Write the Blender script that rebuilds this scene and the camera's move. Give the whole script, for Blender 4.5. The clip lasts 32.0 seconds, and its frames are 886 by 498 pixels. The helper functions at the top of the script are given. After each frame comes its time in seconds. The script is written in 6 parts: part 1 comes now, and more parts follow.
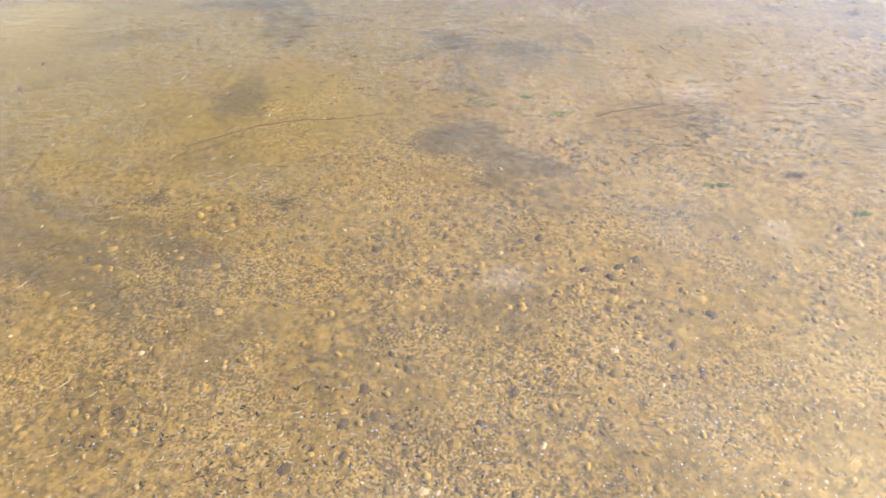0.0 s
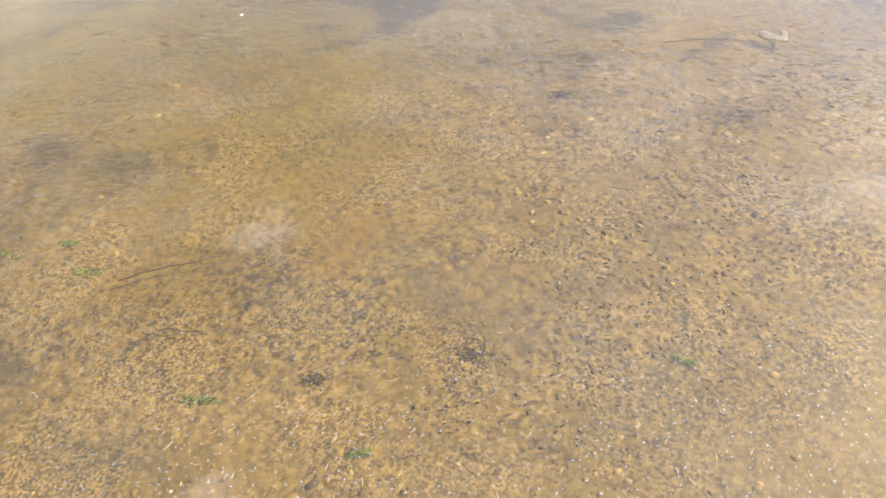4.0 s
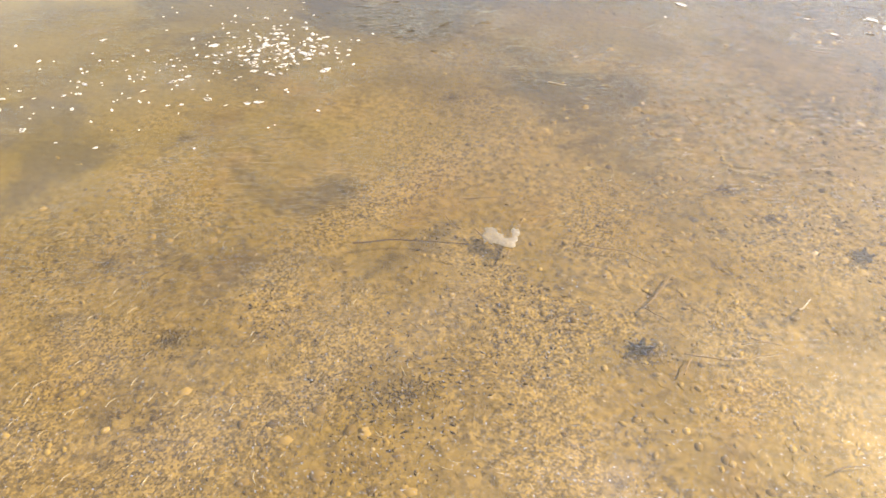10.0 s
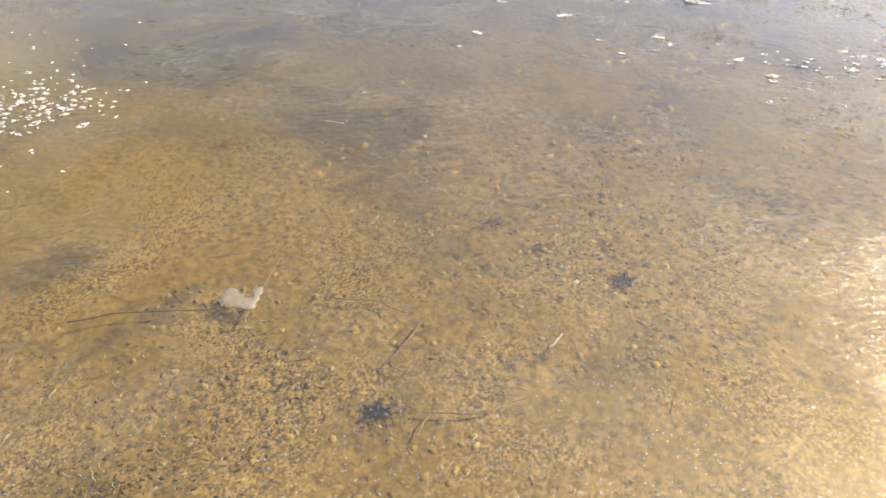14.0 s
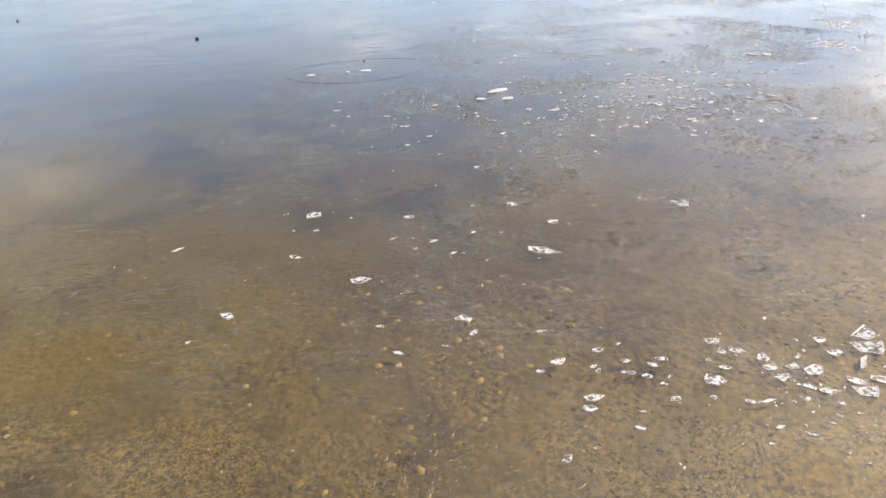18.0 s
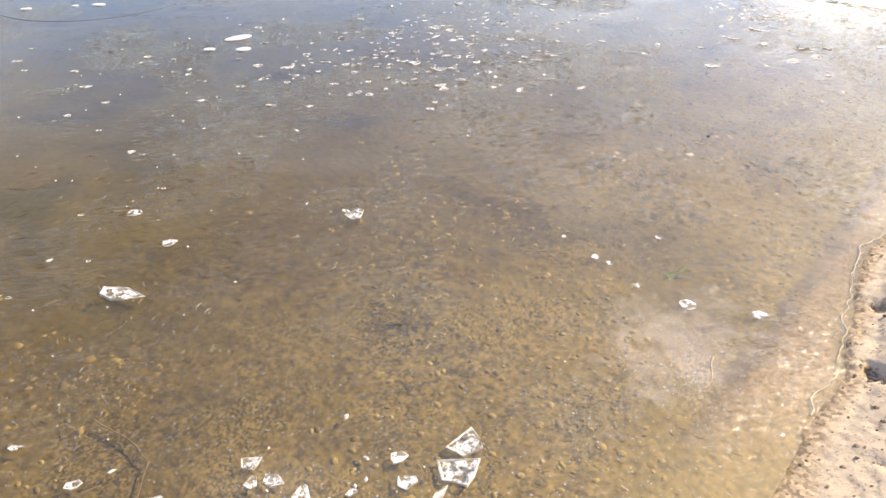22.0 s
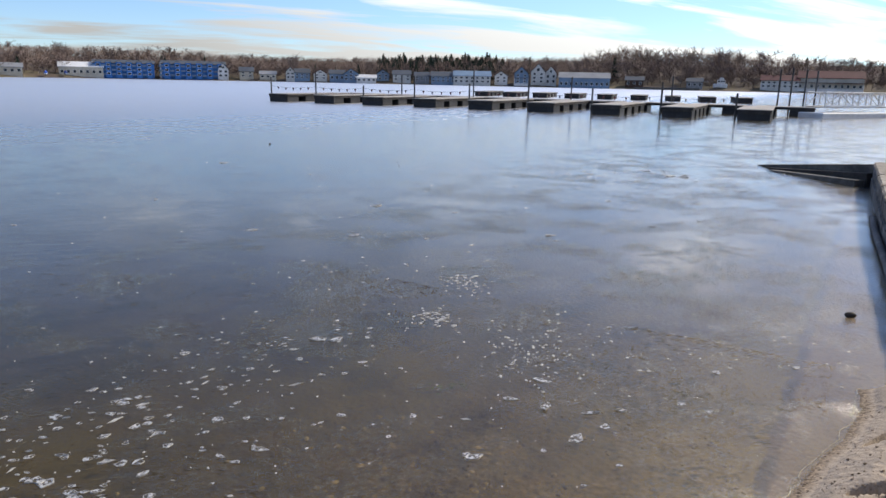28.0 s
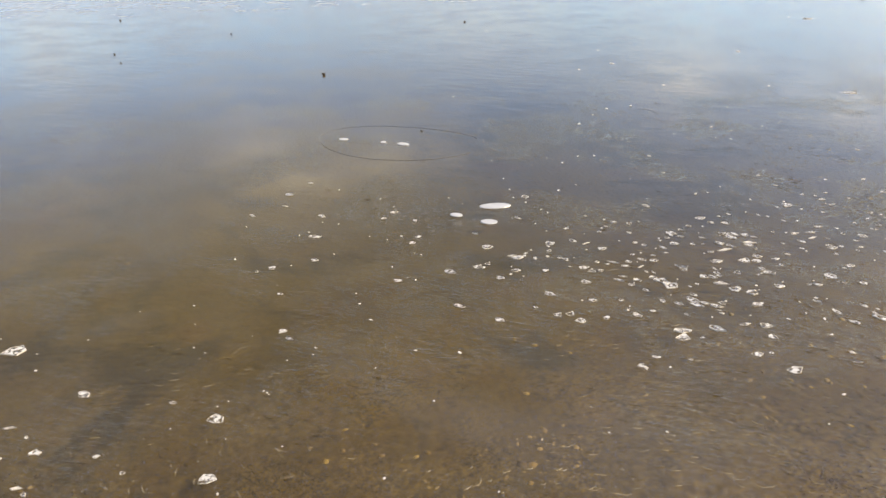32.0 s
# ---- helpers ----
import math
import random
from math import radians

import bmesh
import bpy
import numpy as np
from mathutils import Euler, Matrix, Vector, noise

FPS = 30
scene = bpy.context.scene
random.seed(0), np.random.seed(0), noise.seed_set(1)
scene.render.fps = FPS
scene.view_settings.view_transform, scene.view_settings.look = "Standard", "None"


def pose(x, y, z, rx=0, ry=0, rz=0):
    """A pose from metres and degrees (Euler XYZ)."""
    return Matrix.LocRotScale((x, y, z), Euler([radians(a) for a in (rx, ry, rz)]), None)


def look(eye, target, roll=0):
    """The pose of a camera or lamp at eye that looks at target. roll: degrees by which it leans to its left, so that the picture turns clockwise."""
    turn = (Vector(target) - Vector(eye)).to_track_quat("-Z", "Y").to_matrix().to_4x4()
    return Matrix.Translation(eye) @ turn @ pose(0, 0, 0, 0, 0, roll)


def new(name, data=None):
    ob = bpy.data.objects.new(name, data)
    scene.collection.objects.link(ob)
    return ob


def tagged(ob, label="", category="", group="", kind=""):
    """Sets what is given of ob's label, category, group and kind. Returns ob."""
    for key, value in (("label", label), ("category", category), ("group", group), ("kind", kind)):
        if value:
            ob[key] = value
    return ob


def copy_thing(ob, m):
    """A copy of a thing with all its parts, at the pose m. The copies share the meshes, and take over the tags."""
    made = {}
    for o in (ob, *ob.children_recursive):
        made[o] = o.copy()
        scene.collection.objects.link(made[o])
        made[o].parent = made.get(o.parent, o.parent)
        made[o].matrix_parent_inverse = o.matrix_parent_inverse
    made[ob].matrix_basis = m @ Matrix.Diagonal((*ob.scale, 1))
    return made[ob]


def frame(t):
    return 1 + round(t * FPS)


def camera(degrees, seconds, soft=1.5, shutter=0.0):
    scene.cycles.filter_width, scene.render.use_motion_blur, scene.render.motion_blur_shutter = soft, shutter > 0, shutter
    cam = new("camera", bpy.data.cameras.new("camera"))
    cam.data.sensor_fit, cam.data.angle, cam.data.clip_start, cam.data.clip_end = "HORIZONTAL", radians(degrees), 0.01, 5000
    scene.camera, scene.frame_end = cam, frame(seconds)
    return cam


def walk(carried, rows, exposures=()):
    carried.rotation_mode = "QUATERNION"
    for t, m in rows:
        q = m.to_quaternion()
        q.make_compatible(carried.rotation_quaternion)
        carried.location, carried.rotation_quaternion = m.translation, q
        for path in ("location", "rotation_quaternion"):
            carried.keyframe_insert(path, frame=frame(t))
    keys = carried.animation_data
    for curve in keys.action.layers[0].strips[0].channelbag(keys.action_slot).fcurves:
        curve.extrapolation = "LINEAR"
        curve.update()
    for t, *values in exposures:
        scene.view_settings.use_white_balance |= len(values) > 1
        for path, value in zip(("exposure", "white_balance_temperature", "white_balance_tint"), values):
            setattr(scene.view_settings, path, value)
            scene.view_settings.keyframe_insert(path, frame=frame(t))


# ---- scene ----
cam = camera(64.9, 32.0)
PATH = [
    (0, (0.943, 0.483, 1.693), (0.882, 1.98, 0.369), -0.8),
    (0.5, (1.307, 0.582, 1.713), (1.26, 2.126, 0.443), -2.8),
    (1, (1.513, 0.728, 1.691), (1.704, 2.271, 0.432), 0.4),
    (1.5, (1.724, 0.957, 1.697), (1.955, 2.436, 0.37), -2.5),
    (2, (1.984, 1.057, 1.741), (1.979, 2.594, 0.461), -1.3),
    (2.5, (2.207, 1.216, 1.719), (2.201, 2.681, 0.357), -0.3),
    (3, (2.35, 1.445, 1.7), (2.435, 2.916, 0.347), -0.5),
    (3.5, (2.542, 1.575, 1.693), (2.473, 3.035, 0.328), -4.2),
    (4, (2.839, 1.61, 1.694), (2.736, 3.091, 0.354), -3.7),
    (4.5, (3.025, 1.793, 1.665), (3.137, 3.264, 0.315), 1.0),
    (6.5, (3.584, 2.294, 1.744), (3.585, 3.809, 0.438), -4.3),
    (7, (3.659, 2.506, 1.697), (3.747, 4.012, 0.385), -1.5),
    (7.5, (3.838, 2.637, 1.677), (3.748, 4.075, 0.29), -4.2),
    (8, (4.047, 2.683, 1.666), (3.896, 4.047, 0.211), -3.3),
    (8.5, (4.066, 2.911, 1.651), (4.14, 4.216, 0.137), 3.3),
    (9, (4.033, 3.021, 1.654), (3.93, 4.324, 0.141), 1.5),
    (9.5, (4.153, 3.0, 1.674), (4.128, 4.405, 0.251), 1.8),
    (10, (4.143, 3.019, 1.735), (4.164, 4.532, 0.427), 0.1),
    (10.5, (3.987, 3.025, 1.806), (3.666, 4.641, 0.671), -1.6),
    (11, (3.86, 2.949, 1.827), (3.294, 4.634, 0.911), -1.1),
    (11.5, (3.868, 2.959, 1.792), (3.214, 4.63, 0.909), -1.5),
    (12, (4.128, 3.045, 1.784), (3.96, 4.821, 0.879), -3.0),
    (12.5, (4.369, 3.022, 1.804), (4.769, 4.746, 0.872), -2.3),
    (13, (4.577, 2.99, 1.794), (5.023, 4.708, 0.872), -1.6),
    (13.5, (4.699, 3.018, 1.676), (5.074, 4.579, 0.483), 0.6),
    (14, (4.787, 3.184, 1.655), (5.054, 4.733, 0.417), 0.3),
    (14.5, (5.068, 3.303, 1.655), (5.143, 4.902, 0.457), -2.3),
    (15, (5.336, 3.406, 1.719), (5.531, 5.025, 0.561), 0.4),
    (15.5, (5.548, 3.68, 1.705), (5.961, 5.29, 0.593), 2.3),
    (17.5, (6.323, 4.391, 1.776), (6.746, 6.105, 0.835), -0.2),
    (18, (6.467, 4.47, 1.773), (6.656, 6.234, 0.851), -3.1),
    (18.5, (6.644, 4.507, 1.782), (6.607, 6.275, 0.849), -4.5),
    (19, (6.756, 4.614, 1.718), (6.791, 6.342, 0.711), -0.9),
    (19.5, (6.915, 4.731, 1.67), (7.013, 6.355, 0.507), -1.6),
    (20, (7.173, 4.837, 1.713), (7.086, 6.513, 0.626), -0.2),
    (20.5, (7.389, 5.048, 1.694), (7.478, 6.738, 0.628), 1.6),
    (21, (7.55, 5.214, 1.682), (7.876, 6.841, 0.565), 0.7),
    (21.5, (7.857, 5.266, 1.678), (8.184, 6.918, 0.599), -1.7),
    (22, (8.076, 5.3, 1.684), (8.467, 6.917, 0.573), 0.5),
    (22.5, (8.269, 5.533, 1.705), (8.791, 7.183, 0.702), 4.1),
    (23, (8.408, 5.677, 1.682), (8.881, 7.309, 0.627), 1.8),
    (23.5, (8.749, 5.75, 1.661), (9.074, 7.394, 0.57), 1.4),
    (24, (8.933, 5.878, 1.659), (9.34, 7.504, 0.567), 0.6),
    (24.5, (9.157, 6.11, 1.676), (9.734, 7.743, 0.675), 1.6),
    (25, (9.355, 6.225, 1.734), (9.775, 7.91, 0.742), 0.0),
    (25.5, (9.58, 6.322, 1.83), (10.04, 8.061, 0.956), 3.9),
    (26, (9.594, 6.434, 1.87), (10.327, 8.144, 1.136), 4.4),
    (26.5, (9.689, 6.528, 1.937), (10.533, 8.252, 1.376), 2.0),
    (28.5, (9.569, 6.578, 1.975), (10.198, 8.417, 1.503), 1.0),
    (29, (9.474, 6.58, 1.924), (9.841, 8.464, 1.363), 1.2),
    (29.5, (9.354, 6.599, 1.906), (9.438, 8.504, 1.302), -0.0),
    (30, (9.269, 6.591, 1.92), (9.16, 8.495, 1.32), -1.2),
    (30.5, (9.175, 6.563, 1.923), (8.889, 8.456, 1.345), -1.8),
    (31, (9.096, 6.52, 1.926), (8.654, 8.385, 1.354), -2.2),
    (31.5, (9.039, 6.482, 1.902), (8.464, 8.284, 1.254), -2.1),
    (32, (8.984, 6.506, 1.817), (8.377, 8.218, 0.98), -0.7),
]
walk(cam, [(t, look(eye, target, roll)) for t, eye, target, roll in PATH],
     exposures=[(0, 2.21, 8232, 10), (3, 1.96, 7718, 10), (4, 2.09, 8438, 10), (7, 2.14, 9103, 10), (8, 2.21, 9992, 10), (9.5, 2.16, 10324, 10), (11, 1.93, 8781, 10), (12, 1.59, 8781, 10), (13, 1.44, 8226, 10),
                (14, 1.84, 9116, 10), (15, 2.14, 8892, 10), (18, 1.48, 8811, 10), (19, 1.73, 9040, 10), (20, 1.96, 9268, 10), (22, 1.86, 9154, 10), (23, 1.56, 9040, 10), (24, 1.86, 9268, 10),
                (25, 1.46, 8583, 10), (26, 1.14, 8399, 10), (28.5, 0.39, 7200, 10), (29, 0.44, 7258, 10), (30, 1.04, 8158, 10), (31.2, 0.99, 8158, 10), (32, 1.34, 9718, 10)])

# ---- world, sun ----
SUN_AZ, SUN_EL = 13.0, 38.0   # degrees from +x towards +y, and above the horizon
world = bpy.data.worlds.new("sky")
scene.world = world
world.use_nodes = True
wn, wl = world.node_tree.nodes, world.node_tree.links
wn.clear()


def wnode(kind, **values):
    n = wn.new(kind)
    for key, value in values.items():
        n.inputs[key].default_value = value
    return n


sky = wn.new("ShaderNodeTexSky")
sky.sky_type, sky.sun_disc = "NISHITA", False
sky.sun_elevation, sky.sun_rotation = radians(SUN_EL), radians(90 - SUN_AZ)
sky.air_density, sky.dust_density, sky.ozone_density = 1.0, 0.0, 3.0
tc = wn.new("ShaderNodeTexCoord")
sep = wn.new("ShaderNodeSeparateXYZ")
wl.new(tc.outputs["Generated"], sep.inputs[0])
# clouds lie on a flat layer: the way divided by its height
up = wn.new("ShaderNodeMath"); up.operation = "MAXIMUM"; up.inputs[1].default_value = 0.0
wl.new(sep.outputs["Z"], up.inputs[0])
lift = wn.new("ShaderNodeMath"); lift.operation = "ADD"; lift.inputs[1].default_value = 0.12
wl.new(up.outputs[0], lift.inputs[0])
flat = wn.new("ShaderNodeVectorMath"); flat.operation = "DIVIDE"
comb = wn.new("ShaderNodeCombineXYZ")
for k in "XYZ":
    wl.new(lift.outputs[0], comb.inputs[k])
wl.new(tc.outputs["Generated"], flat.inputs[0]); wl.new(comb.outputs[0], flat.inputs[1])
stretch = wn.new("ShaderNodeMapping")
stretch.inputs["Rotation"].default_value = (0, 0, radians(24))
stretch.inputs["Scale"].default_value = (0.55, 1.5, 0.4)
stretch.inputs["Location"].default_value = (0.35, 0.9, 0.0)
wl.new(flat.outputs[0], stretch.inputs[0])
cloud = wnode("ShaderNodeTexNoise", Scale=1.15, Detail=6.0, Roughness=0.55, Distortion=0.4)
wl.new(stretch.outputs[0], cloud.inputs["Vector"])
cover = wn.new("ShaderNodeValToRGB")
cover.color_ramp.elements[0].position, cover.color_ramp.elements[1].position = 0.43, 0.57
cover.color_ramp.elements[0].color, cover.color_ramp.elements[1].color = (0.05, 0.05, 0.05, 1), (0.95, 0.95, 0.95, 1)
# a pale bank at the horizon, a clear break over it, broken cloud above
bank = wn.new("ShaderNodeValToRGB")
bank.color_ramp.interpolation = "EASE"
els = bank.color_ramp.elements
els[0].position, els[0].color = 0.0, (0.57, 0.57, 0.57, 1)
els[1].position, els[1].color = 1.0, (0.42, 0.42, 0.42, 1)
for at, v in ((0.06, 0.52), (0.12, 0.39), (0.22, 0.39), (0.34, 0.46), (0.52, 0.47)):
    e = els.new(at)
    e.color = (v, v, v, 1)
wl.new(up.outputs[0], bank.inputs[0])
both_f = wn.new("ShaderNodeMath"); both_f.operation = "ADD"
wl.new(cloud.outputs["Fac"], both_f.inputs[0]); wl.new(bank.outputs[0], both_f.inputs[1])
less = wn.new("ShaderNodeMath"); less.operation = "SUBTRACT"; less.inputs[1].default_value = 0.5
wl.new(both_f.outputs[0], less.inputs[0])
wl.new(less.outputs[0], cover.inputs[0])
skyb = wn.new("ShaderNodeBackground"); skyb.inputs["Strength"].default_value = 0.115
deep = wn.new("ShaderNodeMix"); deep.data_type, deep.blend_type = "RGBA", "MULTIPLY"
deep.inputs[0].default_value, deep.inputs[7].default_value = 1.0, (0.58, 0.78, 1.16, 1)
wl.new(sky.outputs[0], deep.inputs[6])
wl.new(deep.outputs[2], skyb.inputs["Color"])
cloudb = wnode("ShaderNodeBackground", Color=(0.88, 0.93, 1.0, 1), Strength=0.9)
# cloud lit through from the sun's side
near_sun = wn.new("ShaderNodeVectorMath"); near_sun.operation = "DOT_PRODUCT"
near_sun.inputs[1].default_value = (math.cos(radians(SUN_EL)) * math.cos(radians(SUN_AZ)), math.cos(radians(SUN_EL)) * math.sin(radians(SUN_AZ)), math.sin(radians(SUN_EL)))
wl.new(tc.outputs["Generated"], near_sun.inputs[0])
lit = wn.new("ShaderNodeMapRange")
for key, v in (("From Min", 0.2), ("From Max", 1.0), ("To Min", 0.85), ("To Max", 2.4)):
    lit.inputs[key].default_value = v
wl.new(near_sun.outputs["Value"], lit.inputs["Value"])
# duller at the horizon and overhead
low = wn.new("ShaderNodeValToRGB")
els = low.color_ramp.elements
els[0].position, els[0].color = 0.0, (0.44, 0.44, 0.44, 1)
els[1].position, els[1].color = 1.0, (0.16, 0.16, 0.16, 1)
for at, v in ((0.08, 0.52), (0.16, 1.05), (0.26, 1.35), (0.34, 0.62), (0.42, 0.28), (0.60, 0.17)):
    e = els.new(at)
    e.color = (v, v, v, 1)
wl.new(up.outputs[0], low.inputs[0])
dim = wn.new("ShaderNodeMath"); dim.operation = "MULTIPLY"
wl.new(lit.outputs["Result"], dim.inputs[0]); wl.new(low.outputs[0], dim.inputs[1])
wl.new(dim.outputs[0], cloudb.inputs["Strength"])
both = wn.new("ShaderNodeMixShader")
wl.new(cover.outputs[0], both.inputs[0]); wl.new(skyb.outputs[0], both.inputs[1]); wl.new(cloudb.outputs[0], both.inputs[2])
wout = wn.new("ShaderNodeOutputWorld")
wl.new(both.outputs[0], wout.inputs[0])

sun = new("sun", bpy.data.lights.new("sun", "SUN"))
sun.data.energy, sun.data.angle, sun.data.color = 3.2, radians(0.53), (1.0, 0.95, 0.87)
ce = math.cos(radians(SUN_EL))
toward = Vector((ce * math.cos(radians(SUN_AZ)), ce * math.sin(radians(SUN_AZ)), math.sin(radians(SUN_EL))))
sun.matrix_world = look(toward * 30, (0, 0, 0))


# ---- materials ----
def mat(name, color, rough=0.7, metal=0.0, spec=0.3):
    m = bpy.data.materials.new(name)
    m.use_nodes = True
    b = m.node_tree.nodes["Principled BSDF"]
    b.inputs["Base Color"].default_value = (*color, 1)
    b.inputs["Roughness"].default_value = rough
    b.inputs["Metallic"].default_value = metal
    b.inputs["Specular IOR Level"].default_value = spec
    return m


class Net:
    """A short way to wire a material."""

    def __init__(self, m):
        self.m, self.n, self.l = m, m.node_tree.nodes, m.node_tree.links
        self.bsdf = self.n["Principled BSDF"]
        self.pos = self.n.new("ShaderNodeNewGeometry").outputs["Position"]

    def put(self, value, socket):
        if isinstance(value, (int, float)):
            socket.default_value = value
        elif isinstance(value, tuple):
            socket.default_value = (*value, 1) if len(value) == 3 and socket.type == "RGBA" else value
        else:
            self.l.new(value, socket)

    def noise(self, scale, detail=4.0, rough=0.55, distortion=0.0, at=None, out="Fac"):
        n = self.n.new("ShaderNodeTexNoise")
        n.inputs["Scale"].default_value, n.inputs["Detail"].default_value = scale, detail
        n.inputs["Roughness"].default_value, n.inputs["Distortion"].default_value = rough, distortion
        self.l.new(at or self.pos, n.inputs["Vector"])
        return n.outputs[out]

    def voronoi(self, scale, feature="F1", at=None, out="Distance", rand=1.0):
        n = self.n.new("ShaderNodeTexVoronoi")
        n.feature = feature
        n.inputs["Scale"].default_value, n.inputs["Randomness"].default_value = scale, rand
        self.l.new(at or self.pos, n.inputs["Vector"])
        return n.outputs[out]

    def mapped(self, scale=(1, 1, 1), turn=0.0, shift=(0, 0, 0), at=None):
        n = self.n.new("ShaderNodeMapping")
        n.inputs["Scale"].default_value, n.inputs["Rotation"].default_value = scale, (0, 0, radians(turn))
        n.inputs["Location"].default_value = shift
        self.l.new(at or self.pos, n.inputs["Vector"])
        return n.outputs[0]

    def ramp(self, value, lo, hi, a=0.0, b=1.0):
        n = self.n.new("ShaderNodeMapRange")
        n.interpolation_type = "SMOOTHSTEP"
        self.put(value, n.inputs["Value"])
        for key, v in (("From Min", lo), ("From Max", hi), ("To Min", a), ("To Max", b)):
            n.inputs[key].default_value = v
        return n.outputs["Result"]

    def math(self, op, a, b=0.0):
        n = self.n.new("ShaderNodeMath")
        n.operation = op
        self.put(a, n.inputs[0]), self.put(b, n.inputs[1])
        return n.outputs[0]

    def mix(self, fac, a, b, kind="MIX"):
        n = self.n.new("ShaderNodeMix")
        n.data_type, n.blend_type = "RGBA", kind
        self.put(fac, n.inputs[0])
        self.put(a, n.inputs[6]), self.put(b, n.inputs[7])
        return n.outputs[2]

    def bump(self, height, strength=0.4, distance=0.01, normal=None):
        n = self.n.new("ShaderNodeBump")
        n.inputs["Strength"].default_value, n.inputs["Distance"].default_value = strength, distance
        self.l.new(height, n.inputs["Height"])
        if normal is not None:
            self.l.new(normal, n.inputs["Normal"])
        return n.outputs[0]

    def axis(self, which, at=None):
        n = self.n.new("ShaderNodeSeparateXYZ")
        self.l.new(at or self.pos, n.inputs[0])
        return n.outputs[which]

    def rand(self):
        return self.n.new("ShaderNodeObjectInfo").outputs["Random"]

    def island(self):
        return self.n.new("ShaderNodeNewGeometry").outputs["Random Per Island"]

    def finish(self, color=None, normal=None, rough=None):
        if color is not None:
            self.put(color, self.bsdf.inputs["Base Color"])
        if normal is not None:
            self.put(normal, self.bsdf.inputs["Normal"])
        if rough is not None:
            self.put(rough, self.bsdf.inputs["Roughness"])
        return self.m


def grainy(name, color, dark, scale=20.0, rough=0.75, bump=0.3, dist=0.004, spec=0.3, metal=0.0, each=0.0):
    """A worn surface: two scales of stain between two colours, with fine relief."""
    w = Net(mat(name, color, rough, metal, spec))
    big, fine = w.noise(scale * 0.15, 3), w.noise(scale, 5, 0.65)
    c = w.mix(w.ramp(w.math("ADD", w.math("MULTIPLY", big, 0.6), w.math("MULTIPLY", fine, 0.4)), 0.36, 0.66), dark, color)
    if each:
        c = w.mix(w.ramp(w.rand(), 0, 1, 0, each), c, dark)
    return w.finish(c, w.bump(fine, bump, dist))


SHORE_O, SHORE_TURN = (2.73, 1.72), 35.9      # a point of the waterline and its heading
SU = Vector((math.cos(radians(SHORE_TURN)), math.sin(radians(SHORE_TURN))))
SV = Vector((-SU.y, SU.x))


def uv(x, y):
    """Along the shore, and out over the lake."""
    return (x - SHORE_O[0]) * SU.x + (y - SHORE_O[1]) * SU.y, (x - SHORE_O[0]) * SV.x + (y - SHORE_O[1]) * SV.y


def xy(u, v):
    return SHORE_O[0] + u * SU.x + v * SV.x, SHORE_O[1] + u * SU.y + v * SV.y


